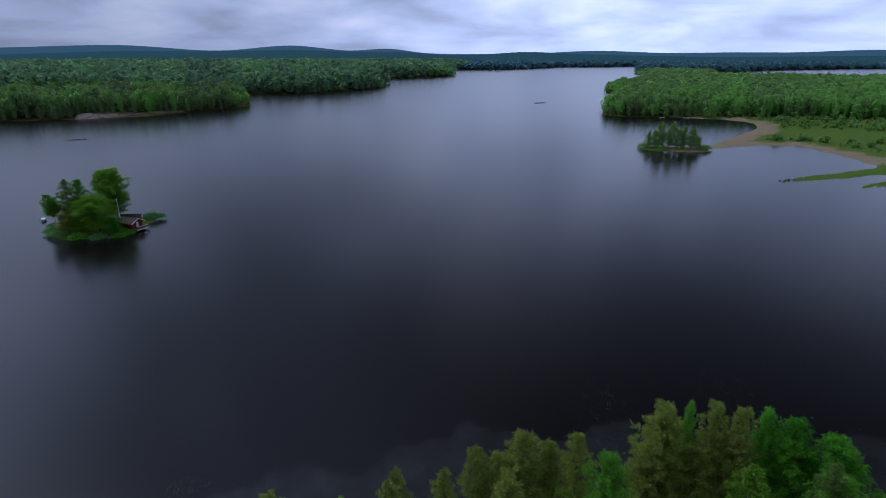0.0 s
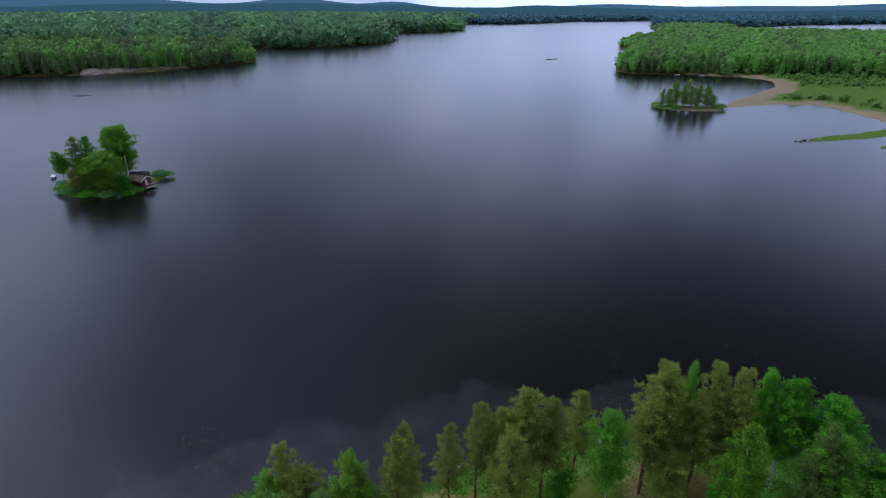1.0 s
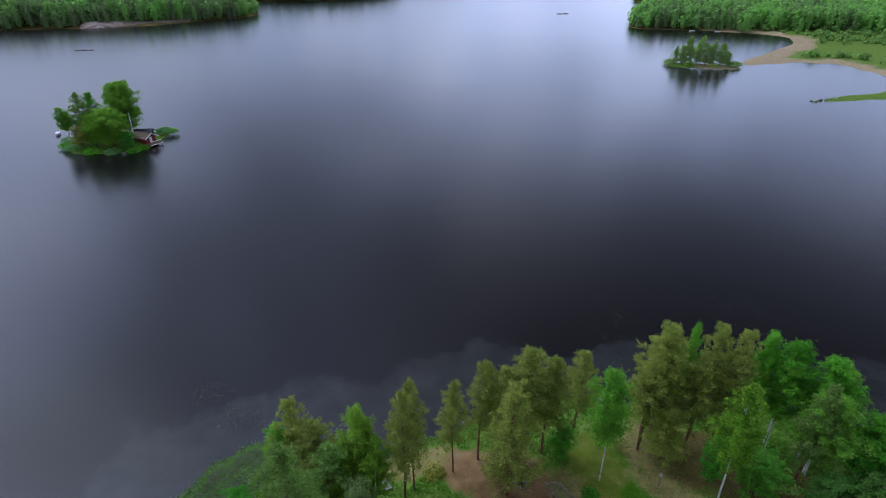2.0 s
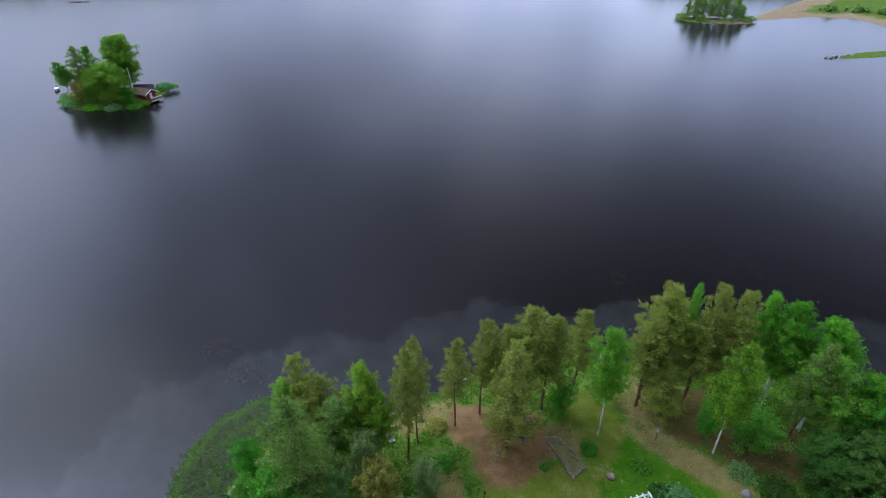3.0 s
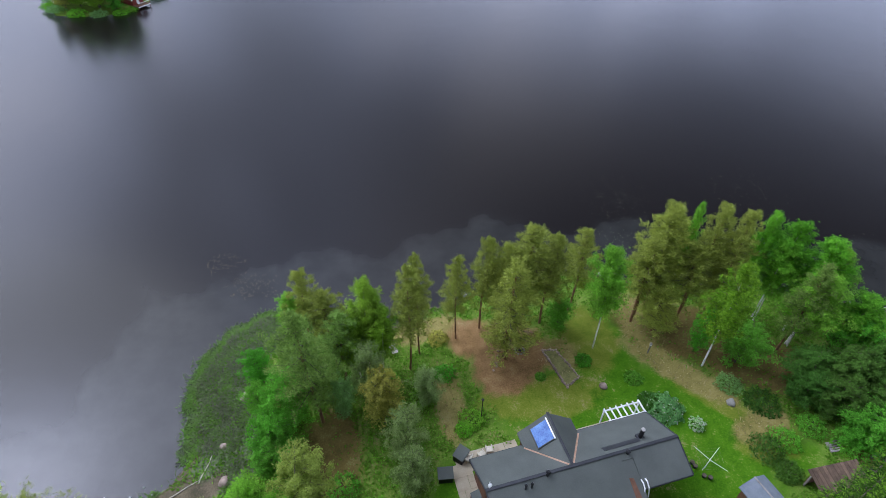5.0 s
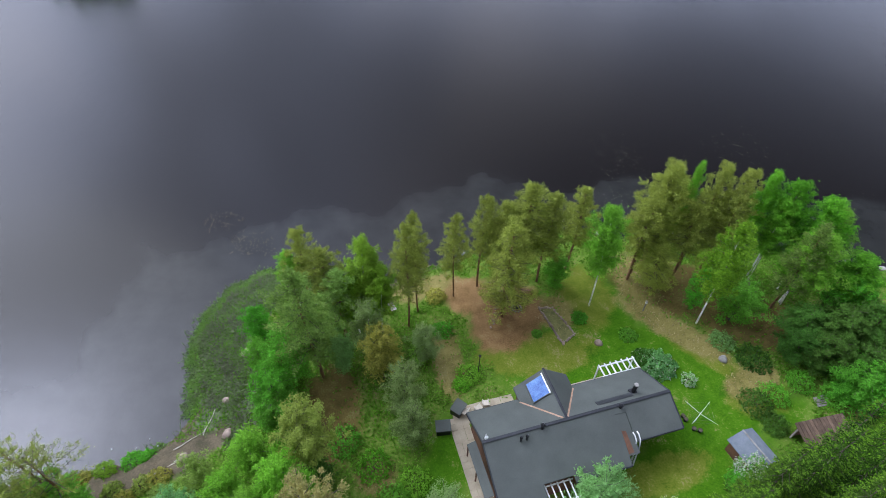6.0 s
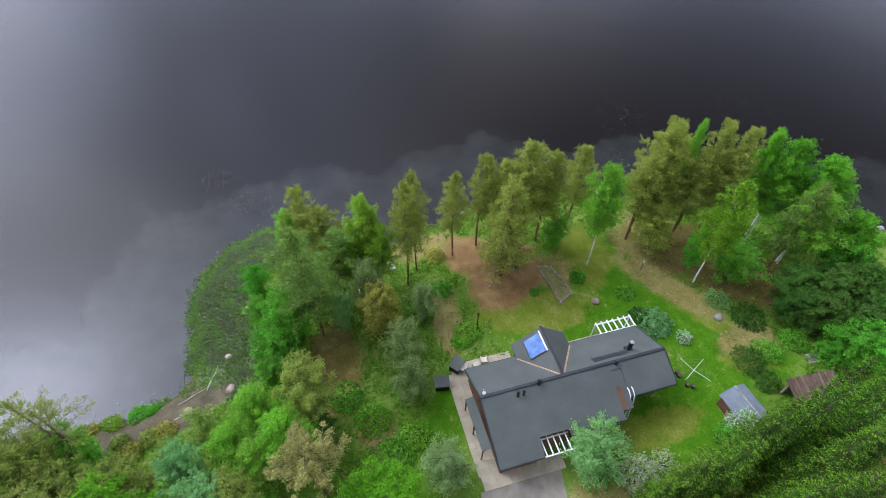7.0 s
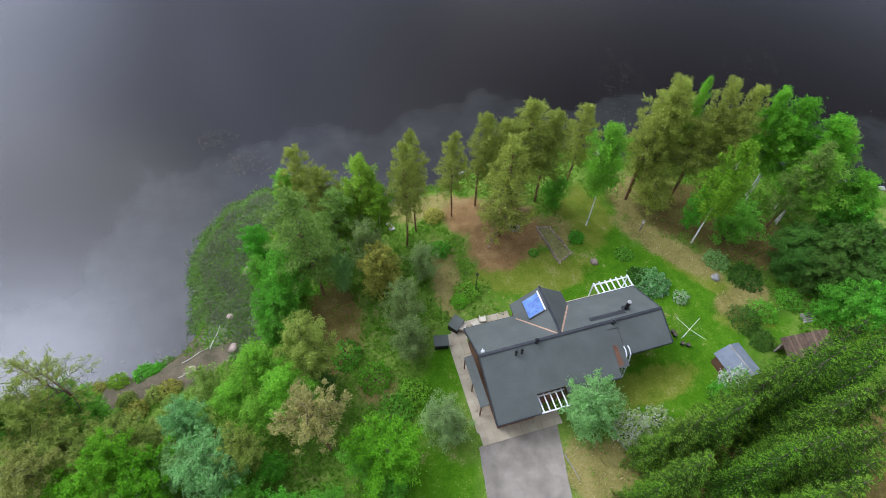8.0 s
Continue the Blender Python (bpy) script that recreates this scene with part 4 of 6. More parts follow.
BLACK = material("black_metal", (0.012, 0.012, 0.013), (0.03, 0.03, 0.032), 3, 0.4, 20, 0.1, 0.5)
GREY_WOOD = material("weathered_grey_wood", (0.16, 0.145, 0.125), (0.34, 0.31, 0.27), 1.5, 0.9, 20, 0.5, per_object=0.4)
BROWN_WOOD = material("brown_deck_wood", (0.15, 0.075, 0.04), (0.28, 0.16, 0.09), 1.5, 0.85, 18, 0.4, per_object=0.4)
PAVING = material("concrete_paving", (0.31, 0.26, 0.175), (0.44, 0.375, 0.265), 1.0, 0.9, 20, 0.3, per_object=0.08)
ASPHALT = material("worn_asphalt", (0.15, 0.128, 0.098), (0.30, 0.262, 0.21), 0.8, 0.92, 16, 0.3)
STONE = material("grey_field_stone", (0.20, 0.19, 0.17), (0.44, 0.42, 0.38), 1.5, 0.9, 14, 0.5, per_object=0.5)
PALE_STONE = material("pale_granite", (0.17, 0.125, 0.095), (0.44, 0.34, 0.27), 0.25, 0.9, 2.0, 0.5, per_object=0.3)
DRIFTWOOD = material("bleached_driftwood", (0.38, 0.34, 0.27), (0.62, 0.56, 0.45), 1.5, 0.9, 20, 0.4, per_object=0.3)
OLD_BOARDS = material("old_roof_boards", (0.075, 0.048, 0.032), (0.165, 0.11, 0.072), 1.5, 0.9, 16, 0.5, per_object=0.5)
RED_PAINT = material("falu_red_boards", (0.13, 0.022, 0.016), (0.24, 0.045, 0.03), 1.5, 0.8, 12, 0.3)
FLOWER = leaf_material("white_blossom", (0.62, 0.60, 0.48), (0.88, 0.87, 0.74), 0.3)
REED_LEAF = leaf_material("sedge_blades", (0.185, 0.195, 0.125), (0.19, 0.35, 0.07), 0.4, "tint")
HERB_LEAF = leaf_material("undergrowth_leaves", (0.085, 0.190, 0.018), (0.20, 0.43, 0.038), 0.4, "tint")
STRAW = leaf_material("dry_reed_straw", (0.30, 0.235, 0.11), (0.52, 0.43, 0.23), 0.3, "tint")
LILY = leaf_material("lily_pads", (0.06, 0.065, 0.035), (0.22, 0.23, 0.16), 0.1)
SOLAR = material("blue_collector_glass", (0.035, 0.09, 0.26), (0.10, 0.22, 0.46), 1.2, 0.08, 8, 0.0, spec=0.6)


# ------------------------------------------------------------ the house
def make_house():
    house = thing("house", pose(4.44, 14.46, 2.2, 0, 0, 18.5), "single-storey lakeside house with a dark grey felt gable roof", "house")
    rz, ry, sn, ss = 4.8, 5.2, 0.579, 0.423

    def n(x, y):
        return (x, y, rz - (y - ry) * sn)

    def s(x, y):
        return (x, y, rz - (ry - y) * ss)

    def w(x, y):
        return (x, y, rz - abs(x - 7.25) * 0.784)

    def prism(x0, x1, section):
        bm = bmesh.new()
        a = [bm.verts.new((x0, y, z)) for y, z in section]
        b = [bm.verts.new((x1, y, z)) for y, z in section]
        bm.faces.new(a), bm.faces.new(b[::-1])
        for i in range(len(a)):
            j = (i + 1) % len(a)
            bm.faces.new((a[i], b[i], b[j], a[j]))
        bmesh.ops.recalc_face_normals(bm, faces=bm.faces)
        return bm

    part("wall", prism(0.4, 11.1, [(1.5, -0.1), (8.6, -0.1), (8.6, 2.6), (5.2, 4.55), (1.5, 3.0)]), TIMBER, house, "brown timber cladding")
    part("wall", prism(0.4, 3.7, [(0.5, -0.1), (1.48, -0.1), (1.48, 2.98), (0.5, 2.55)]), TIMBER, house, "brown timber cladding")
    part("wall", prism(12.6, 16.3, [(4.35, -0.1), (8.6, -0.1), (8.6, 2.6), (5.2, 4.55), (4.35, 4.2)]), TIMBER, house, "brown timber cladding")
    part("wall", prism(11.12, 12.58, [(4.4, -0.1), (8.6, -0.1), (8.6, 2.6), (5.2, 4.5), (4.4, 4.2)]), TIMBER, house, "brown timber cladding")
    bay = bmesh.new()
    a = [bay.verts.new(p) for p in ((5.0, 8.62, -0.1), (9.5, 8.62, -0.1), (9.5, 8.62, 2.75), (7.25, 8.62, 4.5), (5.0, 8.62, 2.75))]
    b = [bay.verts.new((v.co.x, 9.8, v.co.z)) for v in a]
    bay.faces.new(a), bay.faces.new(b[::-1])
    for i in range(5):
        bay.faces.new((a[i], b[i], b[(i + 1) % 5], a[(i + 1) % 5]))
    bmesh.ops.recalc_face_normals(bay, faces=bay.faces)
    part("bay_wall", bay, TIMBER, house)
    for pts in ([n(0, ry), n(7.25, ry), n(4.72, 8.62), n(4.72, 9.0), n(0, 9.0)],
                [n(7.25, ry), n(16.7, ry), n(16.7, 9.0), n(9.78, 9.0), n(9.78, 8.62)],
                [w(7.25, ry), w(4.7, 8.66), w(4.7, 10.1), w(7.25, 10.1)],
                [w(7.25, ry), w(7.25, 10.1), w(9.8, 10.1), w(9.8, 8.66)],
                [s(0, ry), s(0, 0), s(3.8, 0), s(3.8, 1.4), s(6.4, 1.4), s(6.4, 0.9), s(11.3, 0.9), s(11.3, 4.6), s(12.3, 4.6), s(12.3, 2.4), s(16.7, 2.4), s(16.7, ry)]):
        part("roof", slab(pts, 0.16), ROOF, house)
    # seams of the felt, caps and valleys
    cap = bmesh.new()
    box(cap, -0.05, 16.75, ry - 0.13, ry + 0.13, rz - 0.02, rz + 0.06, 0.02)
    part("ridge_cap", cap, ROOF_EDGE, house)
    part("ridge_cap", boxed(7.14, 7.36, ry + 0.1, 10.15, rz - 0.02, rz + 0.07, 0.02), ROOF_EDGE, house)
    for x0, x1 in ((7.05, 4.72), (7.45, 9.78)):
        a, b = Vector(n(x0, 5.45)), Vector(n(x1, 8.62))
        side = Vector((0.09, 0.07 if x1 < x0 else -0.07, 0))
        lift = Vector((0, 0, 0.03))
        part("valley_board", slab([a + side + lift, b + side + lift, b - side + lift, a - side + lift], 0.04), COPPER, house, "bare reddish valley board")
    for x0, x1, y, f in ((0, 4.72, 9.02, n), (9.8, 16.7, 9.02, n), (0, 3.8, -0.02, s), (6.4, 11.3, 0.88, s), (12.3, 16.7, 2.38, s)):
        p = f(x0, y)
        part("gutter", rodded((x0, y, p[2] - 0.08), (x1, y, p[2] - 0.08), 0.06), ROOF_EDGE, house)
    for x in (-0.02, 16.72):
        for y0, y1, f in ((ry, 9.0, n), (0.0 if x < 1 else 2.4, ry, s)):
            a, b = Vector(f(x, y0)), Vector(f(x, y1))
            part("verge_board", slab([a + Vector((-0.05, 0, 0.03)), a + Vector((0.05, 0, 0.03)), b + Vector((0.05, 0, 0.03)), b + Vector((-0.05, 0, 0.03))], 0.2), ROOF_EDGE, house)
    # chimney, vents, aerial, roof ladder
    z0 = n(14.0, 6.2)[2]
    pipe = part("chimney", rodded((14.0, 6.2, z0 - 0.1), (14.0, 6.2, z0 + 1.15), 0.19, sides=16), BLACK, house, "round black chimney pipe")
    part("chimney_cap", rodded((14.0, 6.2, z0 + 1.16), (14.0, 6.2, z0 + 1.25), 0.2, 0.16, 16), STONE, pipe, "pale grey chimney cap")
    part("chimney_base", boxed(13.7, 14.3, 5.9, 6.5, z0 - 0.3, z0 + 0.12, 0.03), ROOF_EDGE, pipe)
    for x, y in ((5.0, 5.05), (3.0, 4.6), (3.5, 4.6), (12.0, 5.0)):
        z = s(x, y)[2]
        k = 0.14 if x > 4.9 else 0.1
        vent = part("roof_vent", rodded((x, y, z - 0.1), (x, y, z + (0.55 if x < 10 else 0.3)), k), BLACK, house)
        part("vent_cap", rodded((x, y, z + (0.56 if x < 10 else 0.31)), (x, y, z + (0.68 if x < 10 else 0.4)), k * 1.5, k * 0.7), BLACK, vent)
    z = s(0.25, 5.1)[2]
    mast = part("aerial", rodded((0.25, 5.3, z - 0.1), (0.25, 5.3, z + 1.1), 0.025, sides=6), WHITE, house, "white aerial mast with a small dish")
    dish = bmesh.new()
    bmesh.ops.create_cone(dish, cap_ends=True, segments=14, radius1=0.18, radius2=0.06, depth=0.08, matrix=Matrix.Translation((0.25, 5.15, z + 0.75)) @ Euler((1.1, 0, 0)).to_matrix().to_4x4())
    part("dish", dish, WHITE, mast)
    part("roof_walkway", slab([Vector(n(x, y)) + Vector((0, 0, 0.05)) for x, y in ((10.4, 5.75), (13.7, 5.75), (13.7, 6.2), (10.4, 6.2))], 0.04), ROOF_EDGE, house, "dark roof walkway board")
    # solar collector on the west slope of the bay
    frame_ = [Vector(w(7.0, 7.8)), Vector(w(7.0, 9.7)), Vector(w(5.65, 9.7)), Vector(w(5.65, 7.8))]
    up = Vector((-0.62, 0, 0.78))
    sol = part("solar_collector", slab([p + up * 0.12 for p in frame_], 0.10), ROOF, house, "blue solar collector with a white header pipe")
    part("header_pipe", rodded(Vector(w(7.02, 7.75)) + up * 0.16, Vector(w(7.02, 9.75)) + up * 0.16, 0.07), WHITE, sol)
    c = sum(frame_, Vector()) / 4
    part("collector_glass", slab([c + (p - c) * 0.93 + up * 0.135 for p in frame_], 0.01), SOLAR, sol)
    for k in range(1, 6):
        y = 7.9 + 0.29 * k
        part("tube", rodded(Vector(w(6.9, y)) + up * 0.14, Vector(w(5.75, y)) + up * 0.14, 0.012, sides=5), SOLAR, sol)
    # white slatted pergola on the lake side, and one in the entrance cut
    for k in range(7):
        x = 13.3 + 0.58 * k
        part("pergola_slat", boxed(x - 0.05, x + 0.05, 9.06, 10.35, 2.42, 2.55), WHITE, house)
    for y in (9.15, 10.2):
        part("pergola_beam", boxed(13.15, 16.95, y - 0.05, y + 0.05, 2.28, 2.42), WHITE, house)
    for x in (13.25, 16.85):
        part("pergola_post", boxed(x - 0.05, x + 0.05, 10.15, 10.25, -0.05, 2.28), WHITE, house)
    for k in range(5):
        x = 4.0 + 0.52 * k
        part("pergola_slat", boxed(x - 0.045, x + 0.045, -0.05, 1.5, 2.50, 2.62), WHITE, house)
    for y in (0.02, 1.42):
        part("pergola_beam", boxed(3.8, 6.4, y - 0.05, y + 0.05, 2.38, 2.50), WHITE, house)
    # lean-to roof on the west side, with posts
    part("porch_roof", slab([(-0.75, 1.9, 2.15), (-0.02, 1.9, 2.45), (-0.02, 6.5, 2.45), (-0.75, 6.5, 2.15)], 0.1), ROOF, house)
    for y in (2.0, 4.2, 6.4):
        part("porch_post", boxed(-0.72, -0.62, y - 0.05, y + 0.05, -0.05, 2.05), TIMBER, house)
    # the lower strip of roof between the two slopes, with rusty needle litter
    drop = Vector((0, 0, -0.07))
    part("roof_strip", slab([Vector(s(11.28, 4.62)) + drop, Vector(s(11.28, 1.6)) + drop, Vector(s(12.32, 1.6)) + drop, Vector(s(12.32, 4.62)) + drop], 0.10), ROOF, house)
    part("needle_litter", slab([Vector(s(11.40, 3.4)) + drop * 0.7, Vector(s(11.36, 1.7)) + drop * 0.7, Vector(s(11.85, 1.75)) + drop * 0.7, Vector(s(11.75, 3.3)) + drop * 0.7], 0.02), TIMBER, house, "rusty brown needle litter")
    for x in (12.25, 12.62):
        bar = bmesh.new()
        for a_, b_ in (((x, 1.75, -0.05), (x, 2.12, 2.9)), ((x, 2.12, 2.9), (x, 2.35, 3.75)), ((x, 2.35, 3.75), (x, 2.75, 4.0)), ((x, 2.75, 4.0), (x, 3.05, 3.95))):
            rod(bar, a_, b_, 0.055)
        part("ladder_rail", bar, WHITE, house, "curved white ladder rail over the eave")
    for k in range(9):
        part("ladder_rung", rodded((12.25, 1.79 + 0.04 * k, 0.3 + 0.32 * k), (12.62, 1.79 + 0.04 * k, 0.3 + 0.32 * k), 0.02, sides=6), WHITE, house)
    part("plinth", boxed(12.7, 16.4, 3.85, 4.33, -0.05, 0.3), STONE, house)


make_house()
HOUSE = pose(4.44, 14.46, 2.2, 0, 0, 18.5)


def at_house(x, y, z=0.0, turn=0.0):
    return HOUSE @ pose(x, y, z, 0, 0, turn)


def drive_and_terrace():
    drive = new("driveway", None)
    drive.matrix_world = at_house(0, 0)
    tagged(drive, "worn grey asphalt driveway beside the house", "driveway", kind="structure")
    g = np.random.default_rng(2)
    left = [(-1.55 - 0.12 * k - 0.05 * g.uniform(), -0.5 - 0.8 * k) for k in range(14)]
    right = [(5.35 - 0.16 * k + 0.08 * g.uniform(), -0.5 - 0.8 * k) for k in range(14)]
    part("asphalt", slab([(x, y, 0.05) for x, y in left + right[::-1]], 0.12), ASPHALT, drive)
    terrace = new("pavement", None)
    terrace.matrix_world = at_house(0, 0)
    tagged(terrace, "light concrete slabs around the house wall", "paving", kind="structure")
    meshes = []
    for k in range(4):
        bm = boxed(-0.2935 + 0.001 * k, 0.2935, -0.2935, 0.2935, 0.0, 0.07, 0.012)
        me = bpy.data.meshes.new("slab")
        bm.to_mesh(me)
        bm.free()
        me.materials.append(PAVING)
        meshes.append(me)
    spots = [(-1.05 + 0.59 * i, 0.9 + 0.59 * j) for j in range(16) for i in range(3)]
    spots += [(-0.5 + 0.59 * i, 9.5 + 0.59 * j) for i in range(10) for j in range(3)]
    spots += [(-0.9 + 0.59 * i, -0.25 + 0.59 * j) for i in range(12) for j in range(2)]
    spots += [(10.2 + 0.59 * i, 9.5 + 0.59 * j) for i in range(11) for j in range(2)]
    for i, (x, y) in enumerate(spots):
        ob = new("slab", meshes[i % 4])
        ob.parent = terrace
        ob.matrix_basis = pose(x + g.normal(0, 0.006), y + g.normal(0, 0.006), 0.02 + g.normal(0, 0.004), g.normal(0, 0.4), g.normal(0, 0.4), g.normal(0, 0.5))


drive_and_terrace()


# ------------------------------------------------------------ yard things
def lounge_chair(m):
    t = thing("garden_chair", m, "bleached wooden garden chair on the terrace", "chair", "garden chairs")
    part("seat", boxed(-0.3, 0.3, -0.3, 0.3, 0.36, 0.42, 0.01), DRIFTWOOD, t)
    part("backrest", box(bmesh.new(), -0.3, 0.3, -0.03, 0.03, 0, 0.6, 0.01, pose(0, 0.3, 0.4, -20)), DRIFTWOOD, t)
    for x in (-0.26, 0.26):
        for y in (-0.26, 0.26):
            part("leg", boxed(x - 0.03, x + 0.03, y - 0.03, y + 0.03, 0, 0.36), DRIFTWOOD, t)
        part("armrest", boxed(x - 0.04, x + 0.04, -0.32, 0.3, 0.58, 0.62), DRIFTWOOD, t)
    return t


chair = lounge_chair(at_house(1.6, 10.2, 0.09, 200))
for x, y, a in ((2.4, 10.5, 170), (0.2, 10.3, 230)):
    copy_thing(chair, at_house(x, y, 0.09, a))


def storage_box(m, label):
    t = thing("storage_box", m, label, "box", "storage boxes")
    part("body", boxed(-0.62, 0.62, -0.48, 0.48, 0, 0.85, 0.02), BLACK, t)
    part("lid", box(bmesh.new(), -0.68, 0.68, -0.54, 0.54, 0, 0.07, 0.02, pose(0, 0, 0.86, 6)), ROOF, t, "dark grey sloping lid")


storage_box(pose(0.9, 24.5, gz(0.9, 24.5) - 0.03, 0, 0, 60), "dark grey lidded storage box beside the terrace")
storage_box(pose(-0.4, 22.6, gz(-0.4, 22.6) - 0.03, 0, 0, 8), "dark grey lidded compost box on the grass")


SHED_FELT = material("pale_roof_felt", (0.12, 0.14, 0.16), (0.20, 0.225, 0.25), 1.2, 0.85, 30, 0.2)


def make_shed():
    t = thing("shed", pose(25.75, 21.3, 2.15, 0, 0, -65), "small garden shed with a grey felt gable roof", "shed")
    for y0, y1, x0, x1 in ((-1.05, -0.98, -1.35, 1.35), (0.98, 1.05, -1.35, 1.35)):
        part("wall", boxed(x0, x1, y0, y1, 0, 1.85), TIMBER, t)
    for x in (-1.31, 1.31):
        bm = bmesh.new()
        pts = [(-0.97, 0), (0.97, 0), (0.97, 1.85), (0, 2.3), (-0.97, 1.85)]
        a, b = [bm.verts.new((x - 0.035, y, z)) for y, z in pts], [bm.verts.new((x + 0.035, y, z)) for y, z in pts]
        bm.faces.new(a), bm.faces.new(b[::-1])
        for i in range(5):
            bm.faces.new((a[i], b[i], b[(i + 1) % 5], a[(i + 1) % 5]))
        bmesh.ops.recalc_face_normals(bm, faces=bm.faces)
        part("gable_wall", bm, TIMBER, t)
    for sgn in (-1, 1):
        part("roof", slab([(-1.55, 0, 2.42), (1.55, 0, 2.42), (1.55, sgn * 1.38, 1.76), (-1.55, sgn * 1.38, 1.76)], 0.08), SHED_FELT, t)
    part("ridge_cap", boxed(-1.57, 1.57, -0.07, 0.07, 2.40, 2.47, 0.015), STONE, t, "pale ridge strip")
    part("door", boxed(-1.41, -1.35, -0.4, 0.4, 0.05, 1.75), WHITE, t)


make_shed()


def make_wood_store():
    t = thing("wood_store", pose(32.5, 22.9, 2.1, 0, 0, 14), "open wood store with a brown plank lean-to roof", "shed")
    for x in (-1.9, 1.9):
        for y, z in ((-1.0, 1.75), (1.0, 2.2)):
            part("post", boxed(x - 0.06, x + 0.06, y - 0.06, y + 0.06, -0.1, z), GREY_WOOD, t)
    part("back_wall", boxed(-1.9, 1.9, 1.07, 1.12, 0, 2.1), TIMBER, t)
    for k in range(14):
        x = -2.2 + 0.34 * k
        part("roof_plank", slab([(x - 0.155, -1.35, 1.74 + 0.01 * (k % 2)), (x + 0.155, -1.35, 1.74 + 0.01 * (k % 2)), (x + 0.155, 1.35, 2.36 + 0.01 * (k % 2)), (x - 0.155, 1.35, 2.36 + 0.01 * (k % 2))], 0.05), OLD_BOARDS, t)


make_wood_store()


def make_dryer():
    t = thing("rotary_clothes_dryer", pose(22.35, 24.55, 2.15, 0, 0, 17), "four-armed rotary clothes dryer on the lawn", "clothes dryer")
    part("pole", rodded((0, 0, 0), (0, 0, 1.75), 0.03), WHITE, t)
    for k in range(4):
        c, s_ = math.cos(radians(28 + 90 * k)), math.sin(radians(28 + 90 * k))
        part("arm", rodded((0, 0, 1.5), (1.55 * c, 1.55 * s_, 1.72), 0.020, 0.014), WHITE, t)
    for q in (0.6, 1.0, 1.4):
        for k in range(4):
            a, b = radians(28 + 90 * k), radians(118 + 90 * k)
            part("line", rodded((q * math.cos(a), q * math.sin(a), 1.5 + 0.142 * q), (q * math.cos(b), q * math.sin(b), 1.5 + 0.142 * q), 0.004, sides=4), GREY_WOOD, t)


make_dryer()


def plant_pot(x, y, label):
    t = thing("plant_pot", pose(x, y, gz(x, y) - 0.02), label, "pot", "dark pots under the dryer")
    part("pot", rodded((0, 0, 0), (0, 0, 0.32), 0.15, 0.21, 14), BLACK, t)
    part("soil", rodded((0, 0, 0.321), (0, 0, 0.335), 0.18, 0.18, 14), BARK["dark"], t)


for x, y in ((21.5, 24.6), (22.0, 23.75), (22.5, 23.6), (21.35, 24.95)):
    plant_pot(x, y, "dark plastic plant pot standing on the lawn")


def stone(name, x, y, r, label, mat=STONE, flat=0.6, group="", z=None):
    ob = part(name, lumpy(r, random.uniform(0, 50), flat), mat)
    ob.matrix_world = pose(x, y, (gz(x, y) if z is None else z) + r * flat * 0.35, 0, 0, random.uniform(0, 360))
    return tagged(ob, label, "stone", group)


stone("boulder", 14.9, 32.7, 0.42, "round pale grey boulder on the lawn", PALE_STONE)
stone("boulder", 27.0, 31.4, 0.45, "grey boulder at the edge of the lawn")
stone("boulder", -22.9, 19.5, 0.42, "pale granite boulder on the shore", PALE_STONE)
stone("boulder", -20.4, 30.1, 0.55, "pale rounded boulder among the sedge", PALE_STONE)
stone("boulder", -19.6, 21.6, 0.5, "pale granite boulder beside the sedge", PALE_STONE)
stone("boulder", -20.9, 25.0, 0.35, "pale granite boulder beside the sedge", PALE_STONE)
for x, y, r in ((-34.0, 17.6, 0.16), (-30, 18.6, 0.15), (-26.5, 20.2, 0.2), (-10, 42.2, 0.4), (-5, 43.2, 0.5), (1, 46.8, 0.4), (10, 50.2, 0.5), (18.5, 51.0, 0.6), (48, 47.8, 0.4), (52, 47.0, 0.4)):
    stone("shore_stone", x, y, r, "grey stone at the water's edge", STONE, 0.6, "shore stones")


def make_garden_bed():
    t = thing("garden_bed", pose(11.1, 35.0, 2.2), "overgrown garden bed edged with pale field stones", "garden bed")
    corners = [Vector((-1.8, 1.9, 0)), Vector((-0.4, 2.0, 0)), Vector((1.6, -1.3, 0)), Vector((0.2, -2.6, 0))]
    part("soil", slab([c * 0.98 + Vector((0, 0, 0.06)) for c in corners][::-1], 0.12), material("garden_soil", (0.10, 0.10, 0.030), (0.24, 0.23, 0.08), 1.2, 0.95, 9, 0.6), t)
    metas = []
    for k in range(3):
        me = bpy.data.meshes.new("edge_stone")
        bm = lumpy(0.15, k * 4.7, 0.7, 1)
        bm.to_mesh(me)
        bm.free()
        me.materials.append(PALE_STONE)
        metas.append(me)
    g = np.random.default_rng(4)
    for a, b in zip(corners, corners[1:] + corners[:1]):
        n_ = int((b - a).length / 0.24)
        for i in range(n_):
            p = a.lerp(b, i / n_)
            ob = new("edge_stone", metas[g.integers(3)])
            ob.parent = t
            ob.matrix_basis = pose(p.x + g.normal(0, 0.03), p.y + g.normal(0, 0.03), 0.06, 0, 0, g.uniform(0, 360)) @ Matrix.Scale(g.uniform(0.7, 1.3), 4)


make_garden_bed()


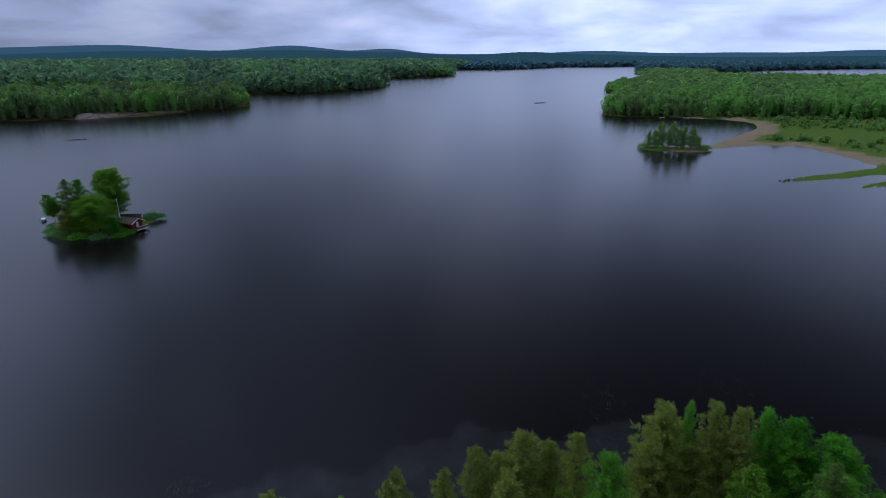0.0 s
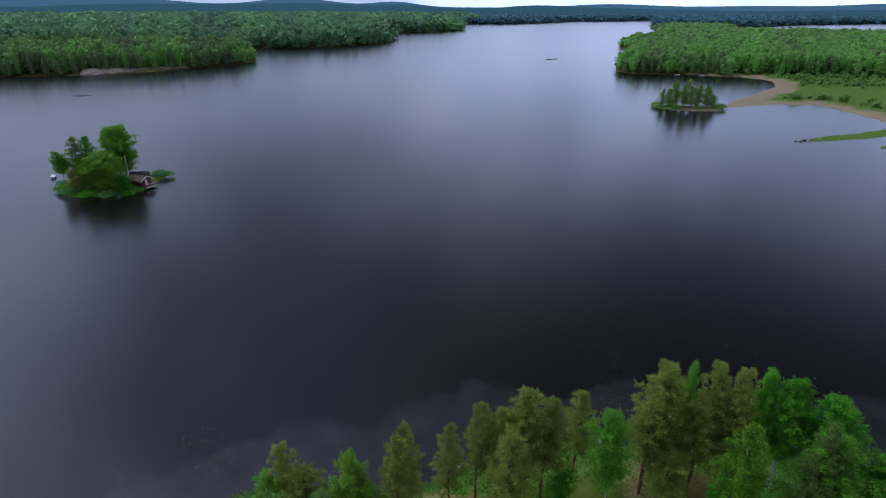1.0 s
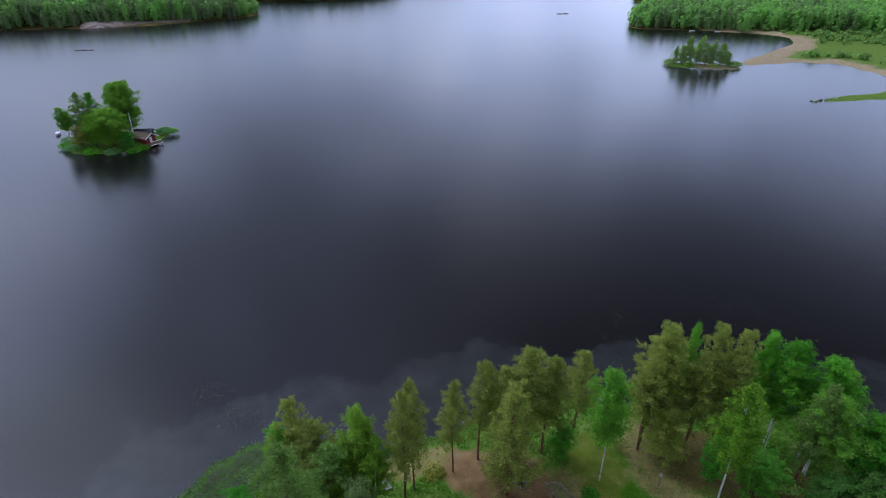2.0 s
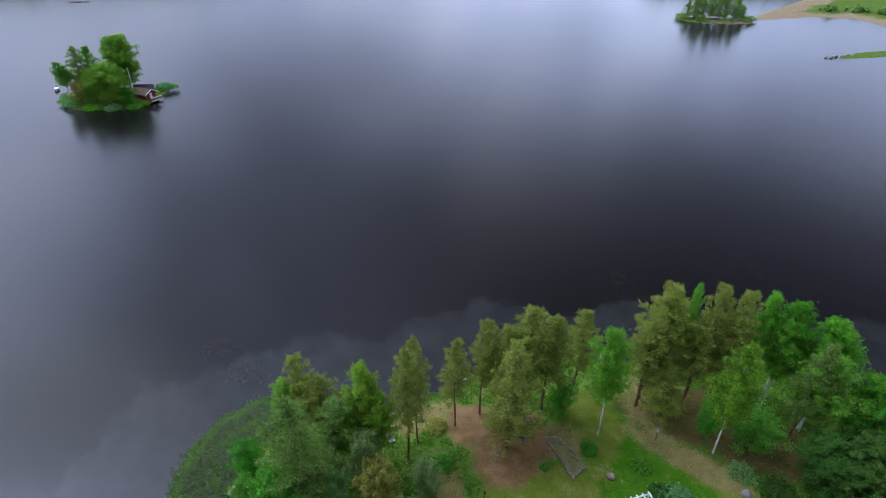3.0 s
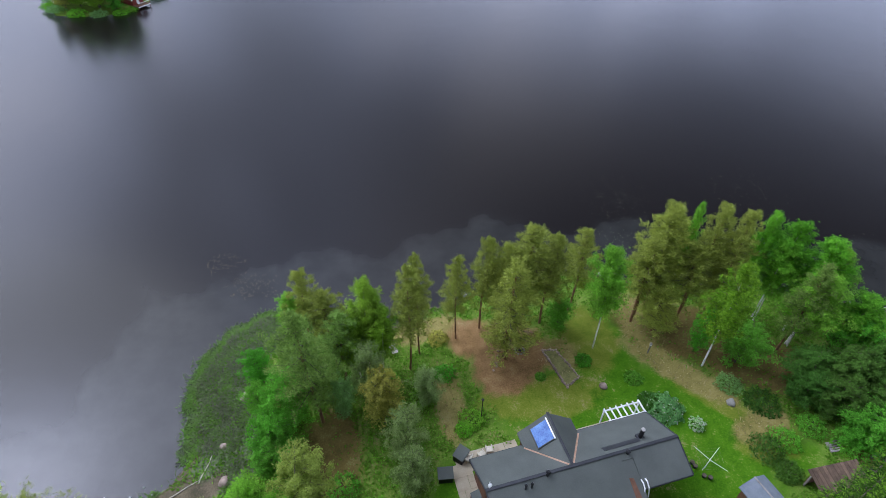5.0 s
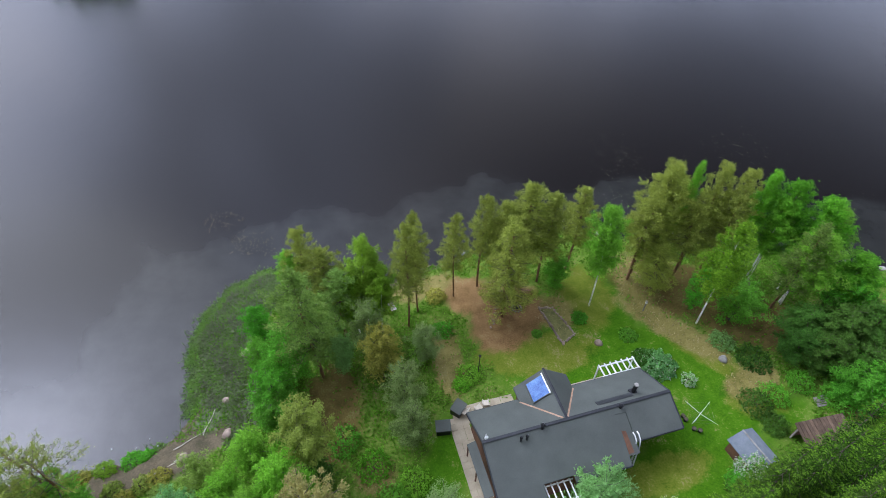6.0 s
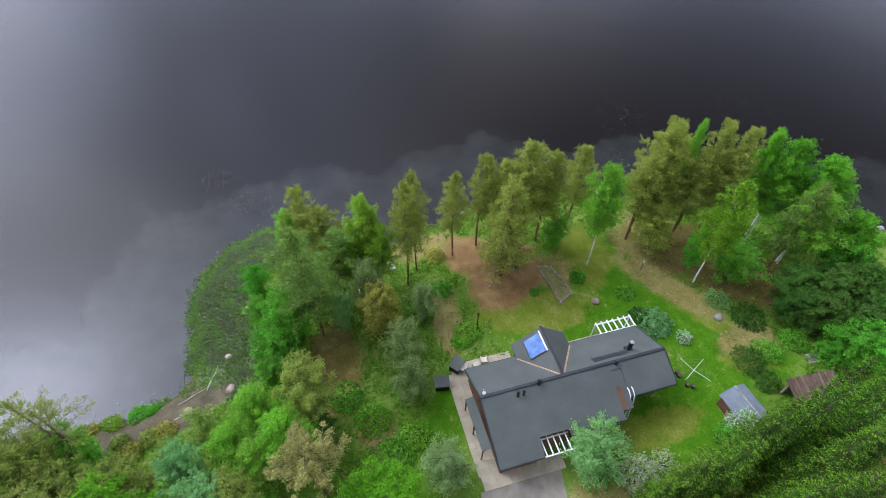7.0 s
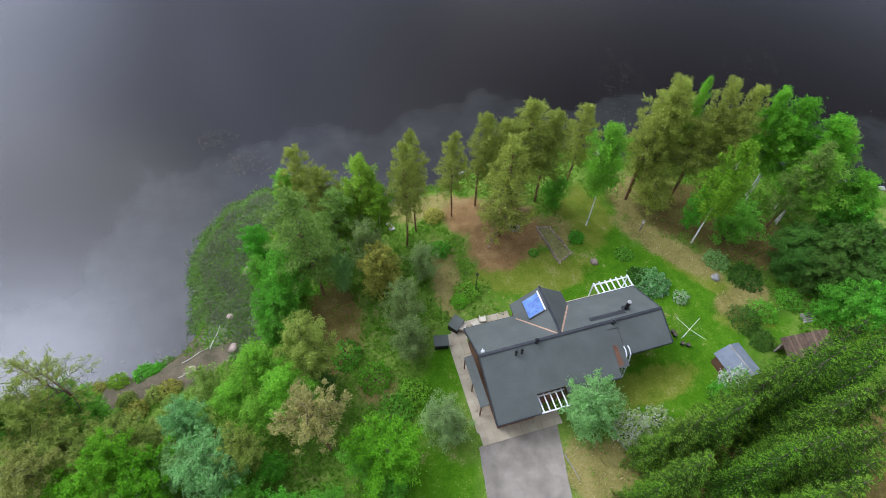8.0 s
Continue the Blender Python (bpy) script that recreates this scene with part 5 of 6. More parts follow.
def make_fire_ring():
    t = thing("fire_ring", pose(6.9, 36.9, gz(6.9, 36.9)), "ring of sooty stones with charred logs on bare soil", "fire pit")
    for k in range(10):
        a = k * 0.628
        ob = part("ring_stone", lumpy(0.13, k, 0.7, 1), STONE, t)
        ob.matrix_basis = pose(0.5 * math.cos(a), 0.5 * math.sin(a), 0.04, 0, 0, 40 * k)
    for k in range(3):
        part("charred_log", rodded((-0.35, -0.1 + 0.12 * k, 0.08), (0.35, 0.12 * k - 0.15, 0.12), 0.06), BLACK, t)


make_fire_ring()


def make_bench(m, label):
    t = thing("bench", m, label, "bench", "benches by the fire")
    part("seat", boxed(-0.7, 0.7, -0.18, 0.18, 0.4, 0.46, 0.01), BROWN_WOOD, t)
    for x in (-0.5, 0.5):
        part("leg", boxed(x - 0.05, x + 0.05, -0.15, 0.15, 0, 0.4), BROWN_WOOD, t)


make_bench(pose(8.2, 39.2, gz(8.2, 39.2), 0, 0, 20), "low reddish wooden bench under the pines")
make_bench(pose(5.2, 38.2, gz(5.2, 38.2), 0, 0, 100), "low reddish wooden bench by the fire ring")
g_path = np.random.default_rng(9)
for k in range(12):
    f = k / 11
    stone("path_stone", 4.2 + 0.9 * f + g_path.normal(0, 0.15), 34.2 + 4.4 * f + g_path.normal(0, 0.1), 0.10 + 0.05 * g_path.uniform(), "small pale stone edging the bare soil", PALE_STONE, 0.6, "edging stones")


def make_yard_pole():
    t = thing("yard_lamp", pose(2.75, 28.7, gz(2.75, 28.7)), "thin dark yard lamp post beside the lawn", "lamp post")
    part("post", rodded((0, 0, 0), (0, 0, 2.6), 0.045, 0.035), BLACK, t)
    part("lamp_head", rodded((0, 0, 2.6), (0, 0, 2.85), 0.09, 0.14), BLACK, t)


make_yard_pole()


def make_post_box():
    t = thing("bird_table", pose(20.4, 37.2, gz(20.4, 37.2)), "wooden post with a small white bird house", "bird house")
    part("post", boxed(-0.05, 0.05, -0.05, 0.05, 0, 1.3), GREY_WOOD, t)
    part("house_box", boxed(-0.09, 0.09, -0.09, 0.09, 1.3, 1.5, 0.01), WHITE, t)
    part("little_roof", slab([(-0.13, -0.13, 1.54), (0.13, -0.13, 1.54), (0.13, 0.13, 1.58), (-0.13, 0.13, 1.58)], 0.04), GREY_WOOD, t)


make_post_box()


def make_white_chair():
    t = thing("garden_chair", pose(-6.5, 36.6, gz(-6.5, 36.6), 0, 0, 30), "pale slatted deck chair on the dry bank", "chair")
    for k in range(6):
        part("slat", box(bmesh.new(), -0.32, 0.32, -0.05, 0.05, 0, 0.03, 0, pose(0, -0.5 + 0.17 * k, 0.35 + 0.09 * max(0, k - 2), 28 if k > 2 else 0)), DRIFTWOOD, t)
    for x in (-0.3, 0.3):
        part("leg", rodded((x, -0.5, 0), (x, 0.35, 0.62), 0.03, sides=6), DRIFTWOOD, t)
        part("leg", rodded((x, 0.4, 0), (x, -0.3, 0.38), 0.03, sides=6), DRIFTWOOD, t)


make_white_chair()


def log(name, a, b, r, label, mat, group=""):
    ax, ay = a
    bx, by = b
    z0, z1 = gz(ax, ay), gz(bx, by)
    bm = bmesh.new()
    n_ = 7
    for i in range(n_):
        f0, f1 = i / n_, (i + 1) / n_
        wob = [Vector((0.05 * math.sin(7 * f + ax), 0.05 * math.cos(5 * f + ay), 0)) for f in (f0, f1)]
        p0 = Vector((ax + (bx - ax) * f0, ay + (by - ay) * f0, z0 + (z1 - z0) * f0 + r * 0.8)) + wob[0]
        p1 = Vector((ax + (bx - ax) * f1, ay + (by - ay) * f1, z0 + (z1 - z0) * f1 + r * 0.8)) + wob[1]
        rod(bm, p0, p1, r * (1 - 0.4 * f0), r * (1 - 0.4 * f1), 7)
    ob = part(name, bm, mat)
    return tagged(ob, label, "log", group)


log("driftwood_log", (-25.6, 17.4), (-22.6, 19.6), 0.06, "bleached driftwood log on the shore", DRIFTWOOD, "driftwood")
log("driftwood_log", (-24.3, 20.3), (-21.9, 21.9), 0.06, "bleached driftwood log on the shore", DRIFTWOOD, "driftwood")
log("driftwood_log", (-21.9, 21.6), (-21.7, 24.2), 0.06, "bleached driftwood log beside the sedge", DRIFTWOOD, "driftwood")
log("driftwood_log", (-23.6, 19.0), (-22.0, 19.9), 0.06, "bleached driftwood log on the shore", DRIFTWOOD, "driftwood")
log("felled_trunk", (37.6, 26.2), (45.0, 30.6), 0.13, "long grey felled trunk lying in the undergrowth", GREY_WOOD)
log("fence_rail", (10.2, 13.2), (11.2, 11.2), 0.06, "grey fence rail lying on dry grass", GREY_WOOD, "fallen rails")
log("fence_rail", (15.3, 14.1), (19.8, 16.5), 0.06, "grey fence rail lying on dry grass", GREY_WOOD, "fallen rails")
for k in range(5):
    log("firewood_log", (34.2, 26.6 + 0.22 * k), (35.6, 27.0 + 0.22 * k), 0.11, "grey firewood log on the ground", GREY_WOOD, "firewood")


# ------------------------------------------------------------ shrubs
def shrub(x, y, r, h, leaf, label, name="shrub", flowers=0.0, seed=0, count=900):
    g = np.random.default_rng(seed + int(abs(x * 31 + y * 7)))
    t = thing(name, pose(x, y, gz(x, y) - 0.04), label, "shrub", "")
    lines = []
    for k in range(7):
        a = 0.9 * k
        lines.append([(np.array([0.05 * math.cos(a), 0.05 * math.sin(a), 0]), 0.03), (np.array([0.55 * r * math.cos(a), 0.55 * r * math.sin(a), h * 0.7]), 0.012)])
    tv, tf = tubes(lines, 4)
    part("stems", fast_mesh("stems", tv, tf, BARK["dark"]), None, t)
    way = g.normal(size=(count, 3))
    way[:, 2] = np.abs(way[:, 2])
    way /= np.linalg.norm(way, axis=1, keepdims=True)
    lump = 1 + 0.22 * np.sin(3.1 * way[:, :1] * 3 + seed) * np.cos(4.3 * way[:, 1:2] * 2)
    p = way * g.uniform(0.5, 1.0, (count, 1)) ** 0.5 * lump * np.array([r, r, h * 0.9]) + np.array([0, 0, 0.08 * h])
    k = int(count * flowers)
    cv, cf = cards(p[k:], 0.11 if r < 1.55 else 0.075 * r, 0.07 if r < 1.55 else 0.05 * r, g, way[k:] + np.array([0, 0, 0.5]), 1.1)
    part("foliage", fast_mesh("foliage", cv, cf, leaf), None, t)
    if k:
        fv, ff = cards(p[:k] * 1.04, 0.085, 0.065, g, way[:k] + np.array([0, 0, 0.5]))
        part("blossom", fast_mesh("blossom", fv, ff, FLOWER), None, t, "white blossom")
    return t


shrub(20.4, 30.3, 1.8, 1.0, LEAF["willow"], "broad low green shrub with sparse white blossom beside the house", flowers=0.08, count=2200)
shrub(19.2, 31.0, 1.2, 0.8, LEAF["alder"], "broad low dark green shrub beside the house", flowers=0.05, count=1200)
shrub(18.2, 33.8, 1.0, 0.45, LEAF["decid"], "flat green perennial clump on the lawn", "perennial_clump", count=700)
shrub(13.4, 35.7, 0.85, 0.9, LEAF["decid"], "rounded green bush on the lawn", count=800)
shrub(8.8, 33.5, 0.55, 0.4, LEAF["decid"], "small green plant on the lawn", "perennial_clump", count=400)
shrub(22.9, 28.7, 0.75, 1.1, LEAF["willow"], "small pale flowering bush on the lawn", flowers=0.45, count=420)
shrub(1.8, 28.2, 1.3, 0.8, LEAF["birch"], "bright green bush beside the lamp post", count=1100)
shrub(1.2, 27.2, 0.9, 0.7, LEAF["birch"], "bright green bush beside the lamp post", count=700)
shrub(16.0, 15.3, 1.7, 2.0, LEAF["palewillow"], "large shrub covered in white blossom", flowers=0.6, count=2600)
shrub(18.2, 16.4, 1.2, 1.3, LEAF["palewillow"], "low shrub with sparse creamy blossom", flowers=0.4, count=900)
shrub(25.3, 19.9, 1.15, 3.0, LEAF["decid"], "white-flowering shrub leaning over the shed roof", flowers=0.6, count=2200)
shrub(24.3, 19.0, 1.1, 1.4, LEAF["decid"], "bright green bush beside the shed", count=1000)
shrub(-1.8, 38.2, 1.2, 1.0, LEAF["oak"], "low olive juniper bush under the pines", count=900)
for i, (x, y, r, h, k) in enumerate([(28.5, 26.5, 1.6, 1.2, "alder"), (30.5, 27.5, 1.5, 1.1, "decid"), (33.5, 29.0, 1.4, 1.2, "decid"), (30.0, 31.5, 1.8, 1.0, "alder"), (27.5, 33.5, 1.4, 0.8, "willow"),
                                     (36.5, 27.5, 1.8, 1.6, "decid"), (38.5, 29.0, 1.8, 1.8, "birch"), (29.5, 24.5, 1.3, 1.0, "alder"), (-3.0, 30.5, 1.4, 0.9, "birch"), (-1.0, 33.5, 1.2, 0.8, "decid"),
                                     (-6.5, 32.0, 1.3, 1.0, "birch"), (-9.0, 21.0, 1.6, 1.3, "decid"), (-6.0, 19.0, 1.6, 1.3, "birch"), (-4.0, 16.0, 1.7, 1.4, "decid"), (-2.5, 17.8, 1.4, 1.2, "birch")]):
    shrub(x, y, r, h, LEAF[k], "leafy green shrub in the undergrowth", seed=i, count=900)


for i, (x, y, r, h, k) in enumerate([(-27.7, 19.3, 1.1, 0.9, "decid"), (-26.6, 19.7, 0.8, 0.7, "decid"), (-29.6, 18.2, 1.0, 0.5, "aspen"), (-31.0, 17.3, 0.9, 0.5, "oak"), (-27.6, 16.3, 0.9, 0.8, "olive"),
                                     (-25.2, 16.9, 1.0, 0.8, "olive"), (-24.2, 17.4, 1.1, 0.9, "oak"), (-23.6, 16.2, 0.9, 0.8, "palewillow"), (-26.3, 15.4, 1.0, 0.8, "oak"), (-21.0, 17.2, 0.8, 0.7, "palewillow")]):
    shrub(x, y, r, h, LEAF[k], "low leafy bush on the stony shore bank", seed=i + 40, count=800)


# ------------------------------------------------------------ undergrowth, sedge and floating leaves
def blades(name, x, y, length, width, lean, tint, mat, label, category, z=None, lift=0.8):
    g = np.random.default_rng(len(x))
    zz = ground_height(x, y) if z is None else np.full(len(x), z)
    way = np.stack([g.normal(0, lean, len(x)), g.normal(0, lean, len(x)), np.ones(len(x))], 1)
    p = np.stack([x, y, zz], 1) + way * (length * lift)[:, None]
    way /= np.linalg.norm(way, axis=1, keepdims=True)
    b = np.cross(way, g.normal(size=(len(x), 3)))
    b /= np.linalg.norm(b, axis=1, keepdims=True)
    a, b = way * length[:, None], b * width[:, None]
    v = np.stack([p - a, p + b, p + a, p - b], 1).reshape(-1, 3)
    me = fast_mesh(name, v, np.arange(len(v)).reshape(-1, 4), mat)
    add_attr(me, "tint", np.repeat(tint, 4))
    return tagged(new(name, me), label, category, kind="stuff")


def random_places(n, x0, x1, y0, y1, seed):
    g = np.random.default_rng(seed)
    return g.uniform(x0, x1, n), g.uniform(y0, y1, n), g


x, y, g = random_places(130000, -36, -16, 16, 44, 1)
d = shore_distance(x, y)
ok = (d > -0.6) & (d < 6.5 + 2 * waves(x, y, 6, 1.0)) & (y > 20.5) & (x < -15.5) & (oval(x, y, -22.5, 21.5, 3.2, 3.0) < 0)
x, y, d = x[ok][:40000], y[ok][:40000], d[ok][:40000]
blades("sedge_bed", x, y, g.uniform(0.09, 0.20, len(x)), g.uniform(0.035, 0.075, len(x)), 2.2,
       np.clip(0.26 + 0.55 * (np.abs(d) < 1.1) + 0.55 * waves(x, y, 3.2, 3.0) + g.normal(0, 0.1, len(x)), 0, 1), REED_LEAF, "dense grey-green sedge along the shore", "sedge")

x, y, g = random_places(210000, -36, 46, 6, 52, 2)
d, r = shore_distance(x, y), np.hypot(x, y)
lawn, dirt, dry, duff, worn = cover_zones(x, y)
in_house = (np.abs((x - 4.44) * 0.948 + (y - 14.46) * 0.317 - 7.5) < 10) & (np.abs(-(x - 4.44) * 0.317 + (y - 14.46) * 0.948 - 4.2) < 6.6)
in_drive = (np.abs((x - 4.44) * 0.948 + (y - 14.46) * 0.317 - 1.5) < 4.6) & ((-(x - 4.44) * 0.317 + (y - 14.46) * 0.948) < 0.5)
ok = (d > 0.3) & (lawn + dirt < 0.25) & ~in_house & ~in_drive & (waves(x, y, 5, 6.0) + g.normal(0, 0.4, len(x)) > -0.35) & (g.uniform(0, 1, len(x)) > 0.92 * np.maximum(dry, duff)) & (oval(x, y, -26, 18.4, 8.0, 2.0, 25) < 0.1)
x, y, dry = x[ok], y[ok], dry[ok]
blades("undergrowth", x, y, g.uniform(0.07, 0.19, len(x)), g.uniform(0.045, 0.095, len(x)), 1.3,
       np.clip(0.45 + 0.3 * waves(x, y, 6, 2.0) + g.normal(0, 0.16, len(x)), 0, 1), HERB_LEAF, "green ferns and herbs of the forest floor", "undergrowth")

x, y, g = random_places(26000, -30, 50, 8, 52, 5)
lawn, dirt, dry, duff, worn = cover_zones(x, y)
ok = (dry > 0.35) & (shore_distance(x, y) > 0.2)
x, y = x[ok], y[ok]
blades("dry_grass", x, y, g.uniform(0.10, 0.26, len(x)), g.uniform(0.02, 0.045, len(x)), 0.7, g.uniform(0, 1, len(x)), STRAW, "tufts of dry straw-coloured grass", "grass")

x, y, g = random_places(9000, -46, 60, 8, 56, 6)
d = shore_distance(x, y)
ok = (np.abs(d + 0.2) < 0.9 + 0.8 * waves(x, y, 7, 1.0)) & (np.hypot(x, y) > 24)
x, y = x[ok], y[ok]
blades("shore_reeds", x, y, g.uniform(0.25, 0.6, len(x)), g.uniform(0.02, 0.05, len(x)), 0.3, np.clip(g.normal(0.6, 0.2, len(x)), 0, 1), REED_LEAF, "green reeds along the water's edge", "reeds")

x, y, g = random_places(2600, -36, -18, 42, 56, 7)
ok = (oval(x, y, -30.4, 50.8, 3.0, 2.2, 20) + 0.4 * waves(x, y, 2.6, 1.0) > 0.2) | (oval(x, y, -25.2, 46.9, 3.4, 2.6, 0) + 0.4 * waves(x, y, 2.2, 3.0) > 0.2)
x, y = x[ok], y[ok]
blades("water_reeds", x, y, g.uniform(0.10, 0.24, len(x)), np.full(len(x), 0.012), 0.8, g.uniform(0, 1, len(x)), STRAW, "thin pale reeds standing in the shallows", "reeds", 0.0)


def lily_pads():
    x, y, g = random_places(5200, 8, 64, 47, 84, 11)
    d = shore_distance(x, y)
    patch = np.maximum.reduce([oval(x, y, 23.5, 68, 5.5, 6.5), oval(x, y, 22.5, 58, 4.5, 4.0), 0.55 * oval(x, y, 43, 72, 6, 5), 0.7 * oval(x, y, 47, 63, 2.0, 3.5), 0.6 * oval(x, y, 55.5, 60.5, 4.5, 1.6)])
    ok = (d < -1.0) & (patch + 0.12 * waves(x, y, 3, 5.0) + g.normal(0, 0.25, len(x)) > 0.32)
    x, y = x[ok], y[ok]
    s = g.uniform(0.03, 0.065, len(x))
    ring = np.linspace(0.3, 6.0, 7)
    v = np.stack([x[:, None] + s[:, None] * np.cos(ring), y[:, None] + s[:, None] * np.sin(ring), 0.012 + 0.02 * g.uniform(size=(len(x), 7))], 2).reshape(-1, 3)
    me = fast_mesh("lily_pads", v, np.arange(len(v)).reshape(-1, 7), LILY)
    tagged(new("lily_pads", me), "pale water lily leaves floating on dark water", "lily pads", kind="stuff")


lily_pads()


def buoy(x, y, r=0.075):
    bm = bmesh.new()
    bmesh.ops.create_uvsphere(bm, u_segments=12, v_segments=8, radius=r)
    rod(bm, (0, 0, r * 0.8), (0, 0, r * 1.5), r * 0.25)
    ob = part("float_buoy", bm, WHITE)
    ob.matrix_world = pose(x, y, 0.03)
    tagged(ob, "small white float on the lake near the shore", "float", "white floats")


for x, y in ((-28.0, 20.6), (-26.2, 20.9), (-27.2, 21.5), (-30.2, 20.4)):
    buoy(x, y)


# ------------------------------------------------------------ the cabin island
for row in [("birch", -111, 149.5, 10.2, 2.6), ("birch", -112.8, 151.5, 8.5, 2.4), ("greenpine", -107.5, 151, 14.0, 3.0), ("birch", -105, 153.5, 13.6, 2.6), ("broad", -100.3, 161.0, 14.8, 4.9),
            ("broad", -97.6, 147.8, 10.2, 4.6), ("broad", -103.0, 148.5, 8.6, 3.2), ("decid", -93.0, 147.5, 5.0, 2.4), ("oak", -106, 146.5, 6.0, 2.6), ("alder", -110, 156, 7.0, 3.0)]:
    plant(*row)
ISLE = [(-114.5, 152.5, 1.6, 1.2), (-111.5, 147.3, 2.0, 1.5), (-108, 145, 2.4, 1.5), (-102, 143.8, 2.6, 1.6), (-96, 143.8, 2.4, 1.5), (-91, 145.5, 2.2, 1.4), (-90, 162.2, 2.4, 1.8), (-87.8, 162.8, 1.8, 1.4),
        (-92, 164, 2.2, 1.6), (-89.5, 148.2, 1.6, 1.2)]
for i, (x, y, r, h) in enumerate(ISLE):
    shrub(x, y, r, h, LEAF["birch" if i % 2 else "willow"], "leafy waterside bush on the small island", seed=i, count=900)


def make_cabin():
    t = thing("cabin", pose(-91.6, 153.0, 0.75, 0, 0, -22), "small dark red cabin with a dark roof on the island", "cabin")
    part("wall", boxed(-2.6, 2.6, -1.7, 1.7, -0.6, 1.6), RED_PAINT, t)
    for x in (-2.58, 2.58):
        bm = bmesh.new()
        pts = [(-1.7, 1.6), (1.7, 1.6), (0, 2.5)]
        a, b = [bm.verts.new((x - 0.03, y, z)) for y, z in pts], [bm.verts.new((x + 0.03, y, z)) for y, z in pts]
        bm.faces.new(a), bm.faces.new(b[::-1])
        for i in range(3):
            bm.faces.new((a[i], b[i], b[(i + 1) % 3], a[(i + 1) % 3]))
        bmesh.ops.recalc_face_normals(bm, faces=bm.faces)
        part("gable", bm, RED_PAINT, t)
    for sgn in (-1, 1):
        part("roof", slab([(-3.0, 0, 2.66), (3.3, 0, 2.66), (3.3, sgn * 2.4, 1.42), (-3.0, sgn * 2.4, 1.42)], 0.12), OLD_BOARDS, t)
        part("barge_board", slab([(3.31, 0, 2.72), (3.43, 0, 2.72), (3.43, sgn * 2.45, 1.46), (3.31, sgn * 2.45, 1.46)], 0.24), WHITE, t)
    part("door", boxed(2.62, 2.68, -0.4, 0.4, -0.05, 1.5), WHITE, t)
    part("porch_deck", boxed(2.62, 5.0, -2.2, 1.8, -0.25, -0.1), BROWN_WOOD, t)
    for y in (-2.1, 1.7):
        part("deck_post", boxed(4.8, 4.92, y - 0.06, y + 0.06, -0.75, 0.8), RED_PAINT, t)
    part("deck_rail", boxed(4.83, 4.91, -2.1, 1.7, 0.62, 0.74), WHITE, t)
    part("deck_edge", boxed(5.01, 5.07, -2.2, 1.8, -0.3, -0.08), WHITE, t)


make_cabin()


def make_hut():
    t = thing("boat_house", pose(-94.6, 158.6, 0.3, 0, 0, 10), "low grey boat house with a dark roof on the island", "hut")
    part("wall", boxed(-2.4, 2.4, -1.4, 1.4, -0.6, 1.7), TIMBER, t)
    for sgn in (-1, 1):
        part("roof", slab([(-2.7, 0, 2.5), (2.7, 0, 2.5), (2.7, sgn * 1.8, 1.65), (-2.7, sgn * 1.8, 1.65)], 0.1), ROOF_EDGE, t)


make_hut()


def make_flagpole():
    t = thing("flagpole", pose(-95.3, 154.5, 0.9), "bare white flagpole beside the cabin", "flagpole")
    part("pole", rodded((0, 0, 0), (0, 0, 7.4), 0.13, 0.08), WHITE, t)
    knob = bmesh.new()
    bmesh.ops.create_uvsphere(knob, u_segments=10, v_segments=6, radius=0.16, matrix=Matrix.Translation((0, 0, 7.5)))
    part("knob", knob, WHITE, t)


make_flagpole()


def boat(x, y, turn, label, mat=WHITE):
    t = thing("rowing_boat", pose(x, y, 0.02, 0, 0, turn), label, "boat", "rowing boats")
    bm = bmesh.new()
    n_ = 9
    rings = []
    for i in range(n_):
        f = i / (n_ - 1)
        wd = 0.75 * math.sin(math.pi * (0.12 + 0.80 * f)) ** 0.7
        lift = 0.25 * (2 * f - 1) ** 2
        xx = -2.1 + 4.2 * f
        rings.append([bm.verts.new(p) for p in ((xx, -wd, 0.45 + lift), (xx, -wd * 0.7, 0.02 + lift * 0.4), (xx, 0, -0.08 + lift * 0.3), (xx, wd * 0.7, 0.02 + lift * 0.4), (xx, wd, 0.45 + lift))])
    for a, b in zip(rings, rings[1:]):
        for k in range(4):
            bm.faces.new((a[k], a[k + 1], b[k + 1], b[k]))
    bm.faces.new(rings[0]), bm.faces.new(rings[-1][::-1])
    part("hull", bm, mat, t)
    part("canvas_cover", boxed(-1.5, 1.4, -0.58, 0.58, 0.42, 0.50, 0.03), mat, t)
    for xx in (-0.9, 0.5):
        part("thwart", boxed(xx - 0.12, xx + 0.12, -0.6, 0.6, 0.26, 0.3), GREY_WOOD, t)


boat(-123.2, 161.2, 120, "small white rowing boat moored at the island")
boat(178, 452.5, 10, "small white boat moored under the forest")
boat(196, 449, -10, "small white boat moored under the forest")


# ------------------------------------------------------------ the bare island and the marsh
g = np.random.default_rng(21)
for k in range(20):
    f = k / 19
    plant("islet", 112.0 + 25.0 * f, 299.5 - 6.5 * f + 3.4 * math.sin(2.4 * k), (6.0 + 4.8 * math.sin(math.pi * f) ** 0.6) * g.uniform(0.7, 1.25), g.uniform(2.2, 3.2))
for i in range(9):
    a = i * 0.7
    shrub(125 + 16.5 * math.cos(a), 296 - 2.5 * math.cos(a) + 6.0 * math.sin(a), 3.0, 2.4, LEAF["palewillow" if i % 2 else "aspen"], "leafy waterside bush on the wooded islet", seed=i, count=700)

